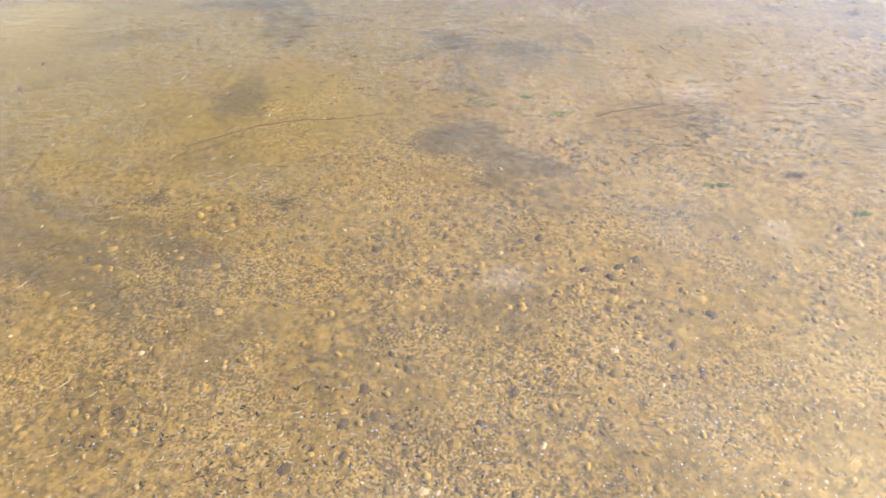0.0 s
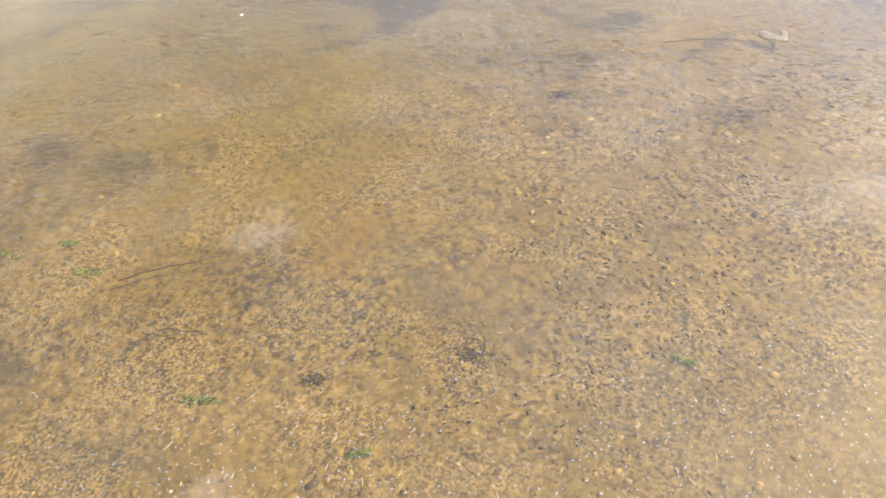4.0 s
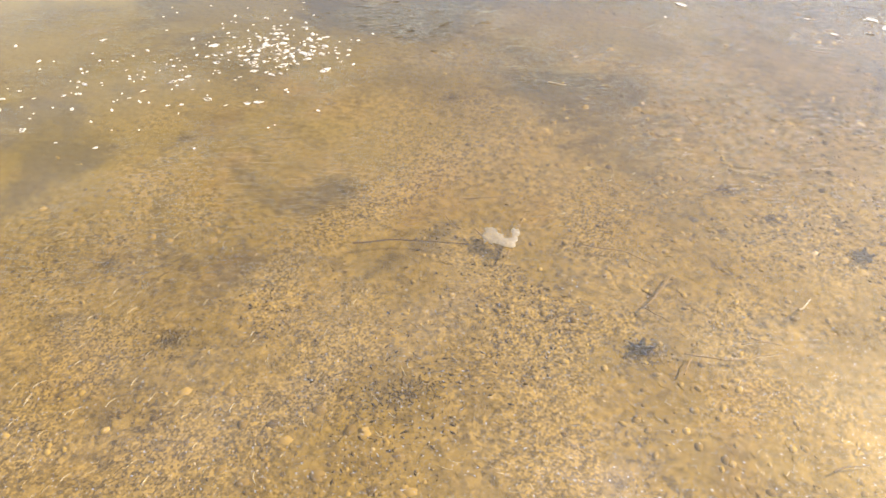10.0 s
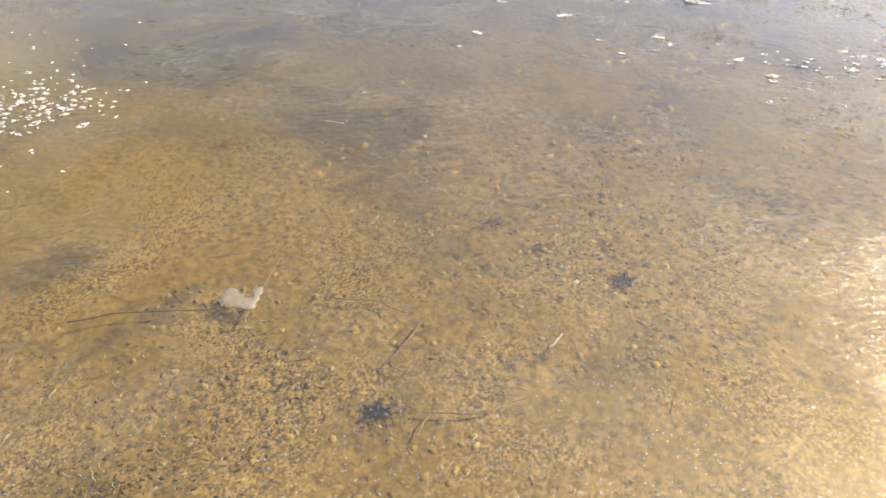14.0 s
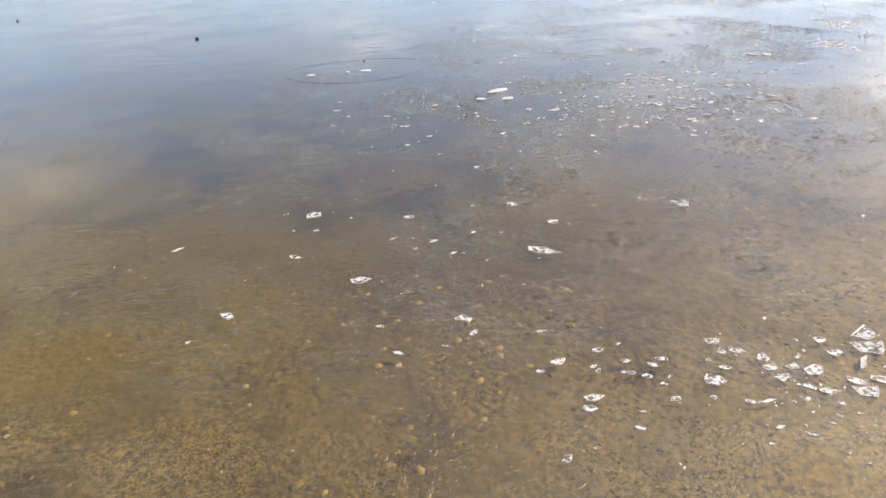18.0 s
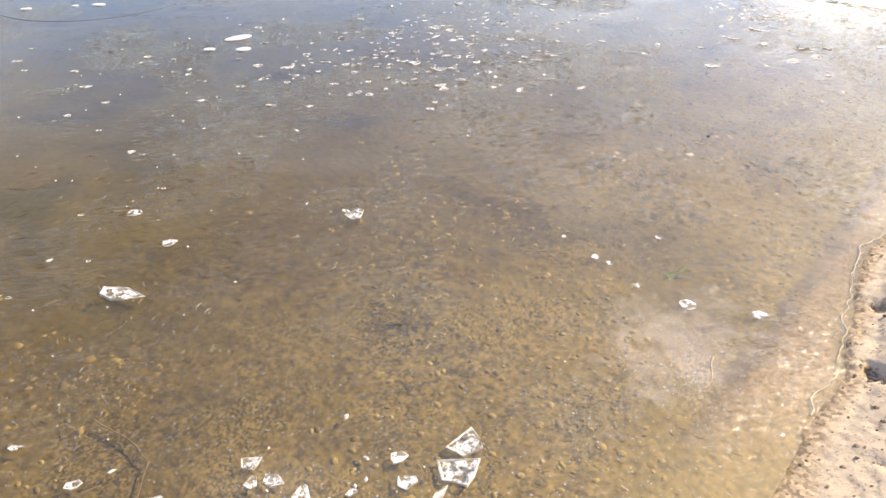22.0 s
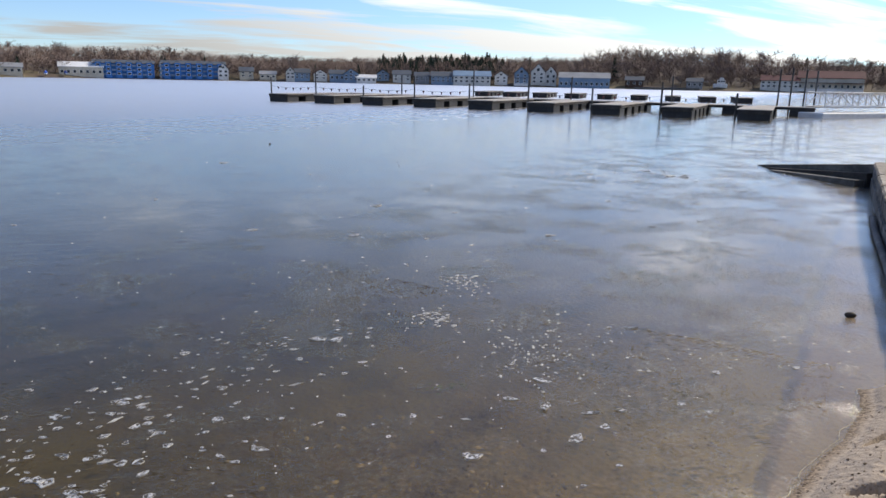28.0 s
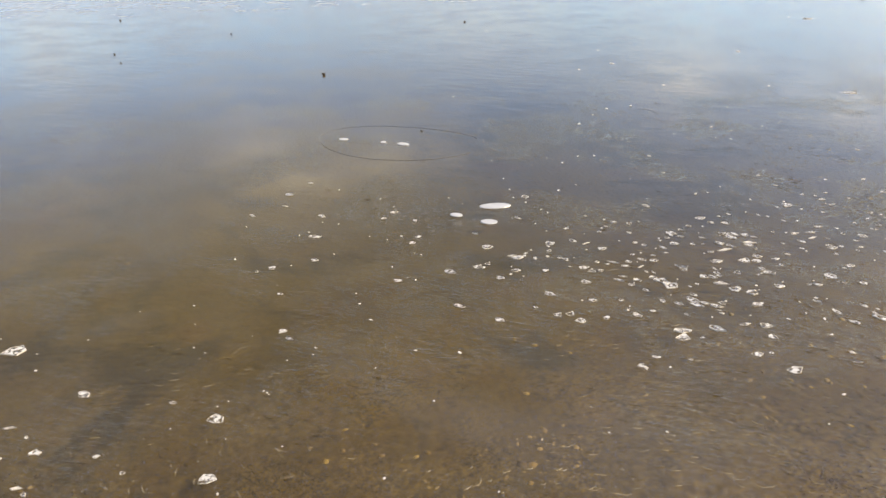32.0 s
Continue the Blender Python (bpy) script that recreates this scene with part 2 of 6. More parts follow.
def lake_bed_material():
    """Ochre sand under water with gravel near the shore, silt and dark rotten leaves farther out; dry sand and grit on the beach."""
    w = Net(mat("lake_bed", (0.4, 0.28, 0.14), 0.85, 0, 0.25))
    along = w.mapped((1, 1, 1), -SHORE_TURN, at=w.mapped((1, 1, 1), 0, (-SHORE_O[0], -SHORE_O[1], 0)))
    out, run, z = w.axis("Y", along), w.axis("X", along), w.axis("Z")
    wob = w.math("ADD", out, w.math("MULTIPLY", w.math("SUBTRACT", w.noise(0.8, 3), 0.5), 2.2))
    # sand and silt
    ochre = w.mix(w.noise(1.3, 4), (0.088, 0.057, 0.0075), (0.142, 0.097, 0.016))
    silt = w.mix(w.noise(0.9, 3), (0.085, 0.062, 0.0078), (0.135, 0.100, 0.016))
    c = w.mix(w.ramp(wob, 1.6, 4.2), ochre, silt)
    c = w.mix(w.ramp(w.noise(2.2, 2, at=w.mapped(shift=(7, 3, 0))), 0.56, 0.72, 0, 0.55), c, (0.135, 0.070, 0.013))
    grime = w.ramp(w.noise(1.0, 5, 0.62, 0.5, at=w.mapped(shift=(2.2, 5.9, 0))), 0.47, 0.63, 0, 0.6)
    c = w.mix(grime, c, (0.042, 0.028, 0.009))
    # gravel: clods and single stones, light and dark
    near = w.ramp(wob, 1.4, 4.2, 1, 0)
    clod = w.ramp(w.noise(17, 6, 0.72, 0.5), 0.40, 0.58)
    clods = w.mix(clod, (0.042, 0.027, 0.007), (0.160, 0.108, 0.021))
    c = w.mix(w.math("MULTIPLY", near, w.ramp(w.noise(1.6, 4, 0.6, at=w.mapped(shift=(3, 1, 0))), 0.42, 0.62, 0.15, 0.75)), c, clods)
    cell = w.voronoi(24, out="Color")
    stone = w.mix(w.axis("X", cell), (0.045, 0.026, 0.008), (0.27, 0.185, 0.052))
    c = w.mix(w.math("MULTIPLY", near, w.ramp(w.noise(2.0, 4, 0.6), 0.50, 0.66, 0.0, 0.5)), c, stone)
    grit = w.voronoi(58, out="Color")
    c = w.mix(w.math("MULTIPLY", w.ramp(wob, 1.5, 5.0, 1, 0.1), w.ramp(w.noise(1.9, 3, at=w.mapped(shift=(8, 1, 0))), 0.40, 0.62, 0.10, 0.50)), c, w.mix(w.axis("Y", grit), (0.022, 0.013, 0.005), (0.27, 0.19, 0.07)))
    # dark litter: broken specks gathered in drifts, and soft mud patches farther out
    drift = w.ramp(w.noise(1.5, 4, 0.62, at=w.mapped(shift=(1.7, 9.1, 0))), 0.45, 0.64, 0.14, 1.0)
    speck = w.ramp(w.noise(27, 6, 0.75, 0.8), 0.515, 0.55)
    c = w.mix(w.math("MULTIPLY", w.math("MULTIPLY", drift, speck), w.ramp(wob, 0.0, 6.0, 0.95, 0.15)), c, (0.022, 0.014, 0.007))
    grain = w.voronoi(125, out="Color")
    c = w.mix(w.math("MULTIPLY", w.ramp(w.noise(2.6, 3, at=w.mapped(shift=(0, 6, 0))), 0.40, 0.62, 0.08, 0.42), w.ramp(out, 2.0, 6.0, 1, 0.1)), c, w.mix(w.ramp(w.axis("Z", grain), 0.25, 0.9), (0.022, 0.014, 0.006), (0.30, 0.215, 0.085)))
    mud = w.ramp(w.noise(0.85, 5, 0.62, 0.7, at=w.mapped(shift=(4.4, 0.3, 0))), 0.52, 0.64)
    c = w.mix(w.math("MULTIPLY", mud, w.ramp(wob, 0.6, 3.0, 0.3, 0.78)), c, (0.028, 0.020, 0.010))
    # darker silted bed along the bank
    siltier = w.math("MULTIPLY", w.ramp(run, 3.0, 7.5), w.ramp(out, 0.3, 2.2, 0.2, 1.0))
    c = w.mix(siltier, c, w.mix(1.0, c, (0.46, 0.43, 0.26), "MULTIPLY"))
    # grit strip under the edge of the sheet, with a dark outer rim
    edge = w.math("ADD", out, w.math("MULTIPLY", w.math("SUBTRACT", w.noise(3.0, 3), 0.5), 0.12))
    strip = w.math("MULTIPLY", w.ramp(edge, 0.13, 0.17, 1, 0), w.ramp(run, 7.8, 8.6))
    fleck = w.voronoi(110, out="Color")
    c = w.mix(w.math("MULTIPLY", strip, 0.8), c, w.mix(w.axis("X", fleck), (0.045, 0.028, 0.020), (0.20, 0.135, 0.085)))
    rim = w.math("MULTIPLY", w.math("MULTIPLY", w.ramp(edge, 0.06, 0.12), w.ramp(edge, 0.155, 0.185, 1, 0)), w.ramp(run, 7.8, 8.6))
    patchy = w.ramp(w.noise(3.5, 4, 0.6, at=w.mapped(shift=(6, 2, 0))), 0.40, 0.60, 0.4, 1.0)
    c = w.mix(w.math("MULTIPLY", w.math("MULTIPLY", rim, patchy), 0.8), c, (0.034, 0.021, 0.021))
    # the open lake lies deep: light lost in it is painted as dark bed
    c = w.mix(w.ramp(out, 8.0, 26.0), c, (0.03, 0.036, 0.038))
    # beach: pale dry sand, damp at the waterline, with dark and light grains
    sand = w.mix(w.noise(2.5, 5), (0.30, 0.24, 0.185), (0.49, 0.405, 0.32))
    sand = w.mix(w.ramp(w.noise(60, 4, 0.8), 0.54, 0.64, 0, 0.5), sand, (0.10, 0.068, 0.046))
    pebble = w.voronoi(75, out="Color")
    gritty = w.mix(w.axis("Z", pebble), (0.05, 0.031, 0.021), (0.38, 0.29, 0.20))
    wet = w.ramp(z, 0.008, 0.024, 1, 0)
    sand = w.mix(w.math("ADD", w.math("MULTIPLY", wet, 0.85), w.ramp(run, 5.0, 7.0, 0.45, 0.0)), sand, gritty)
    c = w.mix(w.ramp(z, -0.006, 0.008), c, sand)
    # the far shore: brown litter and grass
    span = w.n.new("ShaderNodeVectorMath"); span.operation = "LENGTH"
    w.l.new(w.pos, span.inputs[0])
    land = w.mix(w.ramp(w.noise(0.08, 4), 0.4, 0.65), (0.11, 0.085, 0.068), (0.15, 0.125, 0.075))
    c = w.mix(w.ramp(span.outputs["Value"], 90, 120), c, land)
    fine, mid = w.noise(140, 3, 0.7), w.voronoi(26, "SMOOTH_F1")
    n1 = w.bump(mid, 0.5, 0.016)
    return w.finish(c, w.bump(w.noise(38, 5, 0.7), 0.5, 0.008, w.bump(fine, 0.35, 0.002, n1)))


def ice_material():
    """Thin clear lake ice: see-through with a Fresnel sheen, needles frozen in, milky where it has frosted, grey on the open lake."""
    w = Net(mat("lake_ice", (0.8, 0.8, 0.8), 0.6))
    w.n.remove(w.bsdf)
    along = w.mapped((1, 1, 1), -SHORE_TURN, at=w.mapped((1, 1, 1), 0, (-SHORE_O[0], -SHORE_O[1], 0)))
    out = w.axis("Y", along)
    # relief: low waves, and long crystals in two headings
    waves = w.noise(2.5, 3, 0.5, 0.5, at=w.mapped((1.0, 3.2, 1), -8))
    needle_a = w.noise(9, 3, 0.6, 0.6, at=w.mapped((1.0, 7.0, 1), 22))
    needle_b = w.noise(8, 3, 0.6, 0.6, at=w.mapped((1.0, 6.0, 1), -35))
    pick = w.ramp(w.noise(0.6, 2), 0.45, 0.55)
    needles = w.mix(pick, needle_a, needle_b)
    rip = w.noise(38, 3, 0.6)
    patch = w.ramp(w.noise(0.9, 3, 0.6, at=w.mapped(shift=(5, 2, 0))), 0.46, 0.60, 0.03, 1.0)
    calm = w.math("MULTIPLY", w.ramp(out, 2.5, 9.0, 1.0, 0.07), w.ramp(out, 8.0, 18.0, 1.0, 0.0))
    ridge = w.math("MULTIPLY", w.ramp(needles, 0.46, 0.60), patch)
    n = w.bump(w.math("MULTIPLY", ridge, calm), 0.30, 0.007, w.bump(w.math("MULTIPLY", waves, w.ramp(out, 3.0, 14.0, 0.3, 1.0)), 0.20, 0.02))
    n = w.bump(w.math("MULTIPLY", rip, calm), 0.10, 0.002, n)
    gloss = w.n.new("ShaderNodeBsdfGlossy")
    w.put(w.math("ADD", w.ramp(w.noise(1.2, 3), 0.4, 0.65, 0.11, 0.21), w.ramp(out, 8.0, 40.0, 0.0, 0.24)), gloss.inputs["Roughness"])
    gloss.inputs["Color"].default_value = (1.0, 0.98, 0.95, 1)
    w.l.new(n, gloss.inputs["Normal"])
    clear = w.n.new("ShaderNodeBsdfTransparent")
    clear.inputs["Color"].default_value = (0.97, 0.95, 0.90, 1)
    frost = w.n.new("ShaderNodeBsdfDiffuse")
    # bluish, so the diffuse colour also stands in for sky reflected far out
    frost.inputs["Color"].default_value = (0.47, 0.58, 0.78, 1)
    w.l.new(n, frost.inputs["Normal"])
    # frosted veils and painted sun glare near shore; farther grey frost also paints reflected sky
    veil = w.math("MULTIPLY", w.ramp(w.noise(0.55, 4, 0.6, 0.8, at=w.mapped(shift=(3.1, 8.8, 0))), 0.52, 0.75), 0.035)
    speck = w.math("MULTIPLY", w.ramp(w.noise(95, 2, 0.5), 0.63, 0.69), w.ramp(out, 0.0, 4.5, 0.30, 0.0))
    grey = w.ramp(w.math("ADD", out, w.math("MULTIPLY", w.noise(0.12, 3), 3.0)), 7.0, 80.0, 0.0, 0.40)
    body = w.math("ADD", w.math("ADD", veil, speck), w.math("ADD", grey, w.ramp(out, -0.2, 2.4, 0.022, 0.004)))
    # silt hanging in the water: little over the shallows, hiding the bed farther out
    silty, murk = w.n.new("ShaderNodeBsdfDiffuse"), w.n.new("ShaderNodeMixShader")
    peaty = w.ramp(w.axis("X", along), 2.5, 8.5)
    tone = w.mix(w.ramp(out, 1.5, 7.0), (0.096, 0.067, 0.0095), (0.048, 0.036, 0.006))
    w.put(w.mix(peaty, tone, w.mix(1.0, tone, (0.50, 0.46, 0.22), "MULTIPLY")), silty.inputs["Color"])
    drifted = w.math("ADD", out, w.math("MULTIPLY", w.math("SUBTRACT", w.noise(0.7, 4, 0.6, 0.6, at=w.mapped(shift=(9, 4, 0))), 0.5), 3.0))
    w.put(w.ramp(drifted, 0.8, 6.0, 0.02, 0.60), murk.inputs[0])
    w.l.new(clear.outputs[0], murk.inputs[1]); w.l.new(silty.outputs[0], murk.inputs[2])
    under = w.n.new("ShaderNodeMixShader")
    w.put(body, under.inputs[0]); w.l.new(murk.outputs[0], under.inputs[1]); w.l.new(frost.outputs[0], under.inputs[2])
    # fine frost grains scatter the low sun forward
    haze, hazed = w.n.new("ShaderNodeBsdfGlossy"), w.n.new("ShaderNodeMixShader")
    haze.inputs["Roughness"].default_value = 0.43
    haze.inputs["Color"].default_value = (1.0, 0.87, 0.58, 1)
    w.put(w.ramp(w.noise(1.7, 4, 0.6), 0.35, 0.65, 0.038, 0.066), hazed.inputs[0])
    w.l.new(under.outputs[0], hazed.inputs[1]); w.l.new(haze.outputs[0], hazed.inputs[2])
    fres = w.n.new("ShaderNodeFresnel")
    fres.inputs["IOR"].default_value = 1.31
    w.l.new(n, fres.inputs["Normal"])
    top = w.n.new("ShaderNodeMixShader")
    w.l.new(fres.outputs[0], top.inputs[0]); w.l.new(hazed.outputs[0], top.inputs[1]); w.l.new(gloss.outputs[0], top.inputs[2])
    w.l.new(top.outputs[0], w.n["Material Output"].inputs["Surface"])
    return w.m


def foliage(name, a, b):
    w = Net(mat(name, a, 0.9, 0, 0.1))
    return w.finish(w.mix(w.island(), a, b))


M_BED, M_ICE = lake_bed_material(), ice_material()
M_CONCRETE = grainy("weathered_concrete", (0.17, 0.165, 0.155), (0.07, 0.068, 0.065), 9, 0.85, 0.5, 0.01)
M_CAP = grainy("pale_cap_stone", (0.46, 0.41, 0.34), (0.17, 0.15, 0.125), 16, 0.85, 0.5, 0.006, each=0.35)
M_STONE = grainy("wall_stone", (0.25, 0.245, 0.235), (0.085, 0.082, 0.08), 14, 0.85, 0.6, 0.012, each=0.5)
M_FLOAT = grainy("black_float_plastic", (0.035, 0.037, 0.042), (0.018, 0.018, 0.02), 6, 0.5, 0.2)
M_DECK = grainy("grey_deck_planks", (0.52, 0.49, 0.45), (0.34, 0.31, 0.28), 6, 0.8, 0.3, each=0.3)
M_DARKWOOD = grainy("dark_wet_wood", (0.060, 0.055, 0.052), (0.030, 0.028, 0.028), 12, 0.8, 0.4)
M_PILE = grainy("dark_steel_post", (0.09, 0.09, 0.095), (0.05, 0.05, 0.05), 8, 0.6, 0.2)
M_ALU = grainy("white_aluminium", (0.76, 0.77, 0.78), (0.58, 0.59, 0.60), 4, 0.45, 0.1)


def lawn_material():
    w = Net(mat("winter_lawn", (0.2, 0.16, 0.08), 0.95, 0, 0.1))
    leaf = w.voronoi(16, out="Color")
    litter = w.mix(w.axis("X", leaf), (0.075, 0.045, 0.022), (0.36, 0.24, 0.13))
    grass = w.mix(w.noise(40, 4, 0.7), (0.07, 0.075, 0.015), (0.25, 0.24, 0.06))
    c = w.mix(w.ramp(w.noise(0.9, 4, 0.6), 0.42, 0.58), litter, grass)
    return w.finish(c, w.bump(w.noise(30, 4, 0.7), 0.8, 0.03))


M_MULCH = lawn_material()


# ---- building helpers ----
def part(name, bm, material, parent=None, label="", smooth=False):
    """One mesh object from a bmesh, under a thing or a part."""
    me = bpy.data.meshes.new(name)
    bm.to_mesh(me)
    bm.free()
    me.materials.append(material)
    if smooth:
        me.shade_smooth()
    ob = new(name, me)
    if parent is not None:
        ob.parent = parent
    if label:
        tagged(ob, label)
    return ob


def mesh_of(name, verts, faces, material, smooth=False):
    me = bpy.data.meshes.new(name)
    me.from_pydata(verts, [], faces)
    me.update()
    me.materials.append(material)
    if smooth:
        me.shade_smooth()
    return me


def mesh_many(name, pts, template_faces, per, material):
    """A mesh of many alike pieces: their points in order, and the faces of one piece."""
    count_ = len(pts) // per
    sizes = np.array([len(f) for f in template_faces])
    flat_ = np.concatenate([np.array(f) for f in template_faces])
    loops = (flat_[None, :] + (np.arange(count_) * per)[:, None]).ravel()
    totals = np.tile(sizes, count_)
    starts = np.concatenate([[0], np.cumsum(totals)[:-1]])
    me = bpy.data.meshes.new(name)
    me.vertices.add(len(pts)); me.loops.add(len(loops)); me.polygons.add(len(totals))
    me.vertices.foreach_set("co", np.asarray(pts, dtype=np.float32).ravel())
    me.loops.foreach_set("vertex_index", loops.astype(np.int32))
    me.polygons.foreach_set("loop_start", starts.astype(np.int32))
    me.polygons.foreach_set("loop_total", totals.astype(np.int32))
    me.update(calc_edges=True)
    me.materials.append(material)
    return me


def box(bm, x0, y0, z0, x1, y1, z1, bevel=0.0):
    r = bmesh.ops.create_cube(bm, size=1.0, matrix=Matrix.Translation(((x0 + x1) / 2, (y0 + y1) / 2, (z0 + z1) / 2)) @ Matrix.Diagonal((x1 - x0, y1 - y0, z1 - z0, 1)))
    if bevel:
        es = list({e for v in r["verts"] for e in v.link_edges})
        bmesh.ops.bevel(bm, geom=es, offset=bevel, segments=1, affect="EDGES")
    return bm


def rod(bm, a, b, ra, rb=None, sides=8):
    a, b = Vector(a), Vector(b)
    d = b - a
    m = Matrix.Translation((a + b) / 2) @ d.to_track_quat("Z", "Y").to_matrix().to_4x4()
    bmesh.ops.create_cone(bm, cap_ends=True, segments=sides, radius1=ra, radius2=ra if rb is None else rb, depth=d.length, matrix=m)
    return bm


def B():
    return bmesh.new()


def vnoise(x, y, seed=0):
    """Smooth value noise over arrays, 0 to 1."""
    def h(i, j):
        n = (i.astype(np.int64) * 374761393 + j.astype(np.int64) * 668265263 + seed * 1442695041) & 0x7FFFFFFF
        n = ((n ^ (n >> 13)) * 1274126177) & 0x7FFFFFFF
        return ((n ^ (n >> 16)) & 0xFFFF) / 65535.0
    i, j = np.floor(x), np.floor(y)
    fx, fy = x - i, y - j
    fx, fy = fx * fx * (3 - 2 * fx), fy * fy * (3 - 2 * fy)
    return (h(i, j) * (1 - fx) + h(i + 1, j) * fx) * (1 - fy) + (h(i, j + 1) * (1 - fx) + h(i + 1, j + 1) * fx) * fy


def fbm(x, y, octaves=4, seed=0):
    total, amp, norm = 0, 1.0, 0
    for k in range(octaves):
        total = total + amp * vnoise(x * 2 ** k, y * 2 ** k, seed + k)
        norm += amp
        amp *= 0.5
    return total / norm


# ---- the ground: lake bed, beach and far land in one sheet ----
# waterline: along the shore, out over the lake
WATERLINE = [(-60, 0.2), (-3, -0.05), (0, -0.08), (1.5, -0.02), (2.2, -0.02), (3.2, -0.2), (4.4, -0.22), (5.2, -0.05), (5.8, -0.14), (7.4, -0.1), (8.65, -0.14), (8.95, -0.08), (9.5, 0.0),
             (10.0, -0.06), (10.4, -0.1), (10.9, -0.06), (11.4, -0.02), (11.9, 0.0), (12.3, -0.06), (12.8, -0.19), (13.3, -0.27),
             (13.62, -0.26), (13.78, -0.42), (13.95, -0.72), (15, -1.6), (200, -14)]
# wall base: along, out
WALL = [(-30, -2.3), (13.83, -0.76), (19.69, -0.40), (25.5, -0.20)]
BANK = WALL + [(39.0, -2.0), (75.0, -4.0), (220.0, -12.0)]
EYE = Vector((8.5, 6.4))


def far_shore(az):
    return np.interp(az, [-75, -45, -25, -15, -3, 10, 25, 40, 62, 75], [190, 222, 225, 255, 300, 300, 290, 295, 310, 310])


def lump(u, v, cu, cv, ru, rv, turn):
    c, s = math.cos(radians(turn)), math.sin(radians(turn))
    a, b = (u - cu) * c + (v - cv) * s, (v - cv) * c - (u - cu) * s
    return np.clip(1 - (a / ru) ** 2 - (b / rv) ** 2, 0, 1)


# trodden holes in the sand: along, out, half length, half width, heading, depth
HOLES = [(12.77, -0.40, 0.16, 0.035, -35, 0.07), (12.58, -0.52, 0.13, 0.04, -50, 0.07), (12.40, -0.56, 0.07, 0.05, 20, 0.07),
         (12.02, -0.37, 0.15, 0.045, -60, 0.08), (11.98, -0.46, 0.09, 0.035, -75, 0.06), (11.72, -0.40, 0.10, 0.03, -70, 0.06),
         (11.79, -0.53, 0.13, 0.03, -80, 0.06), (11.42, -0.44, 0.16, 0.05, -10, 0.09), (13.23, -0.53, 0.10, 0.03, -70, 0.05),
         (9.16, -0.24, 0.15, 0.055, -65, 0.11), (8.72, -0.17, 0.13, 0.05, 60, 0.06), (9.85, -0.17, 0.13, 0.028, -60, 0.06),
         (9.92, -0.33, 0.12, 0.05, -75, 0.08), (10.04, -0.28, 0.12, 0.025, -65, 0.05), (10.7, -0.36, 0.14, 0.04, -50, 0.07), (11.05, -0.48, 0.16, 0.04, -70, 0.07)]


def ground_z(u, v):
    sv = np.interp(u, *zip(*WATERLINE)) + 0.05 * (fbm(u * 3.0, u * 0 + 5, 3, 3) - 0.5)
    d = v - sv
    bank = np.clip((u - 7.9) / 0.7, 0, 1)
    rough = fbm(u * 5, v * 5, 4, 11) - 0.5
    wet = -0.008 - 0.016 * np.clip(d, 0, 6) - 0.03 * np.clip(d - 6, 0, 40) + 0.014 * rough * np.clip(d * 3, 0, 1)
    wet -= 0.006 * np.clip(1 - np.abs(d - 0.32) / 0.10, 0, 1) * np.clip((u - 7.0) / 1.0, 0, 1)
    back = np.clip(-d, 0, 4)
    low = 0.05 * back + 0.035 * rough * np.clip(back * 4, 0, 1) + 0.01 * np.clip(back * 20, 0, 1)
    high = 0.25 * np.clip(back, 0, 0.10) + 0.10 * np.clip((back - 0.09) / 0.2, 0, 1) ** 0.8 + 0.05 * np.clip(back, 0, 1.5) + (0.10 * (fbm(u * 2.2, v * 2.2, 4, 21) - 0.42) + 0.030 * (np.abs(fbm(u * 6, v * 6, 4, 31) - 0.5) * 2 - 0.25) + 0.022 * (fbm(u * 17, v * 17, 3, 35) - 0.5) - 0.045 * np.clip(1 - np.abs(fbm(u * 3.1 + 4, v * 3.1, 3, 71) - 0.5) / 0.018, 0, 1) * (fbm(u * 1.7, v * 1.7, 2, 73) > 0.5)) * np.clip(back * 3 - 0.2, 0, 1)
    beach = low * (1 - bank) + high * bank
    for cu, cv, ru, rv, turn, deep in HOLES:
        ragged = 0.035 * (fbm(u * 14 + cu, v * 14, 3, 51) - 0.5)
        beach = beach - 1.1 * deep * np.clip(4.5 * lump(u + 1.4 * ragged, v - 1.4 * ragged, cu, cv, ru * 1.1, rv * 0.6, turn), 0, 1) * (back > 0.05)
        beach = beach + 0.18 * deep * lump(u, v, cu + 0.08, cv + 0.05, ru * 1.4, rv * 2.2, turn)
    z = np.where(d > 0, wet, np.maximum(beach, (0.024 + 0.05 * rough) * np.clip(back * 5, 0.1, 1)))
    # hills beyond the lake
    x, y = SHORE_O[0] + u * SU.x + v * SV.x - EYE.x, SHORE_O[1] + u * SU.y + v * SV.y - EYE.y
    r, az = np.hypot(x, y), np.degrees(np.arctan2(x, y))
    over = r - far_shore(az)
    land = np.clip(over / 4, -1, 1) * 0.8 + np.clip(over / 120, 0, 1.5) * (6.0 + 5.0 * vnoise(az / 9, az * 0, 5))
    return np.where((r > 60) & (over > -6), land, np.maximum(z, -1.6))


def spread(lo, hi, fine, first, reach, grow=1.25):
    mid = list(np.arange(lo, hi, fine))
    out, step, p = [], first, hi
    while p < reach:
        out.append(p); p += step; step = min(step * grow, 14.0)
    left, step, p = [], first, lo - first
    while p > -reach:
        left.append(p); step = min(step * grow, 14.0); p -= step
    return np.array(left[::-1] + mid + out + [reach])


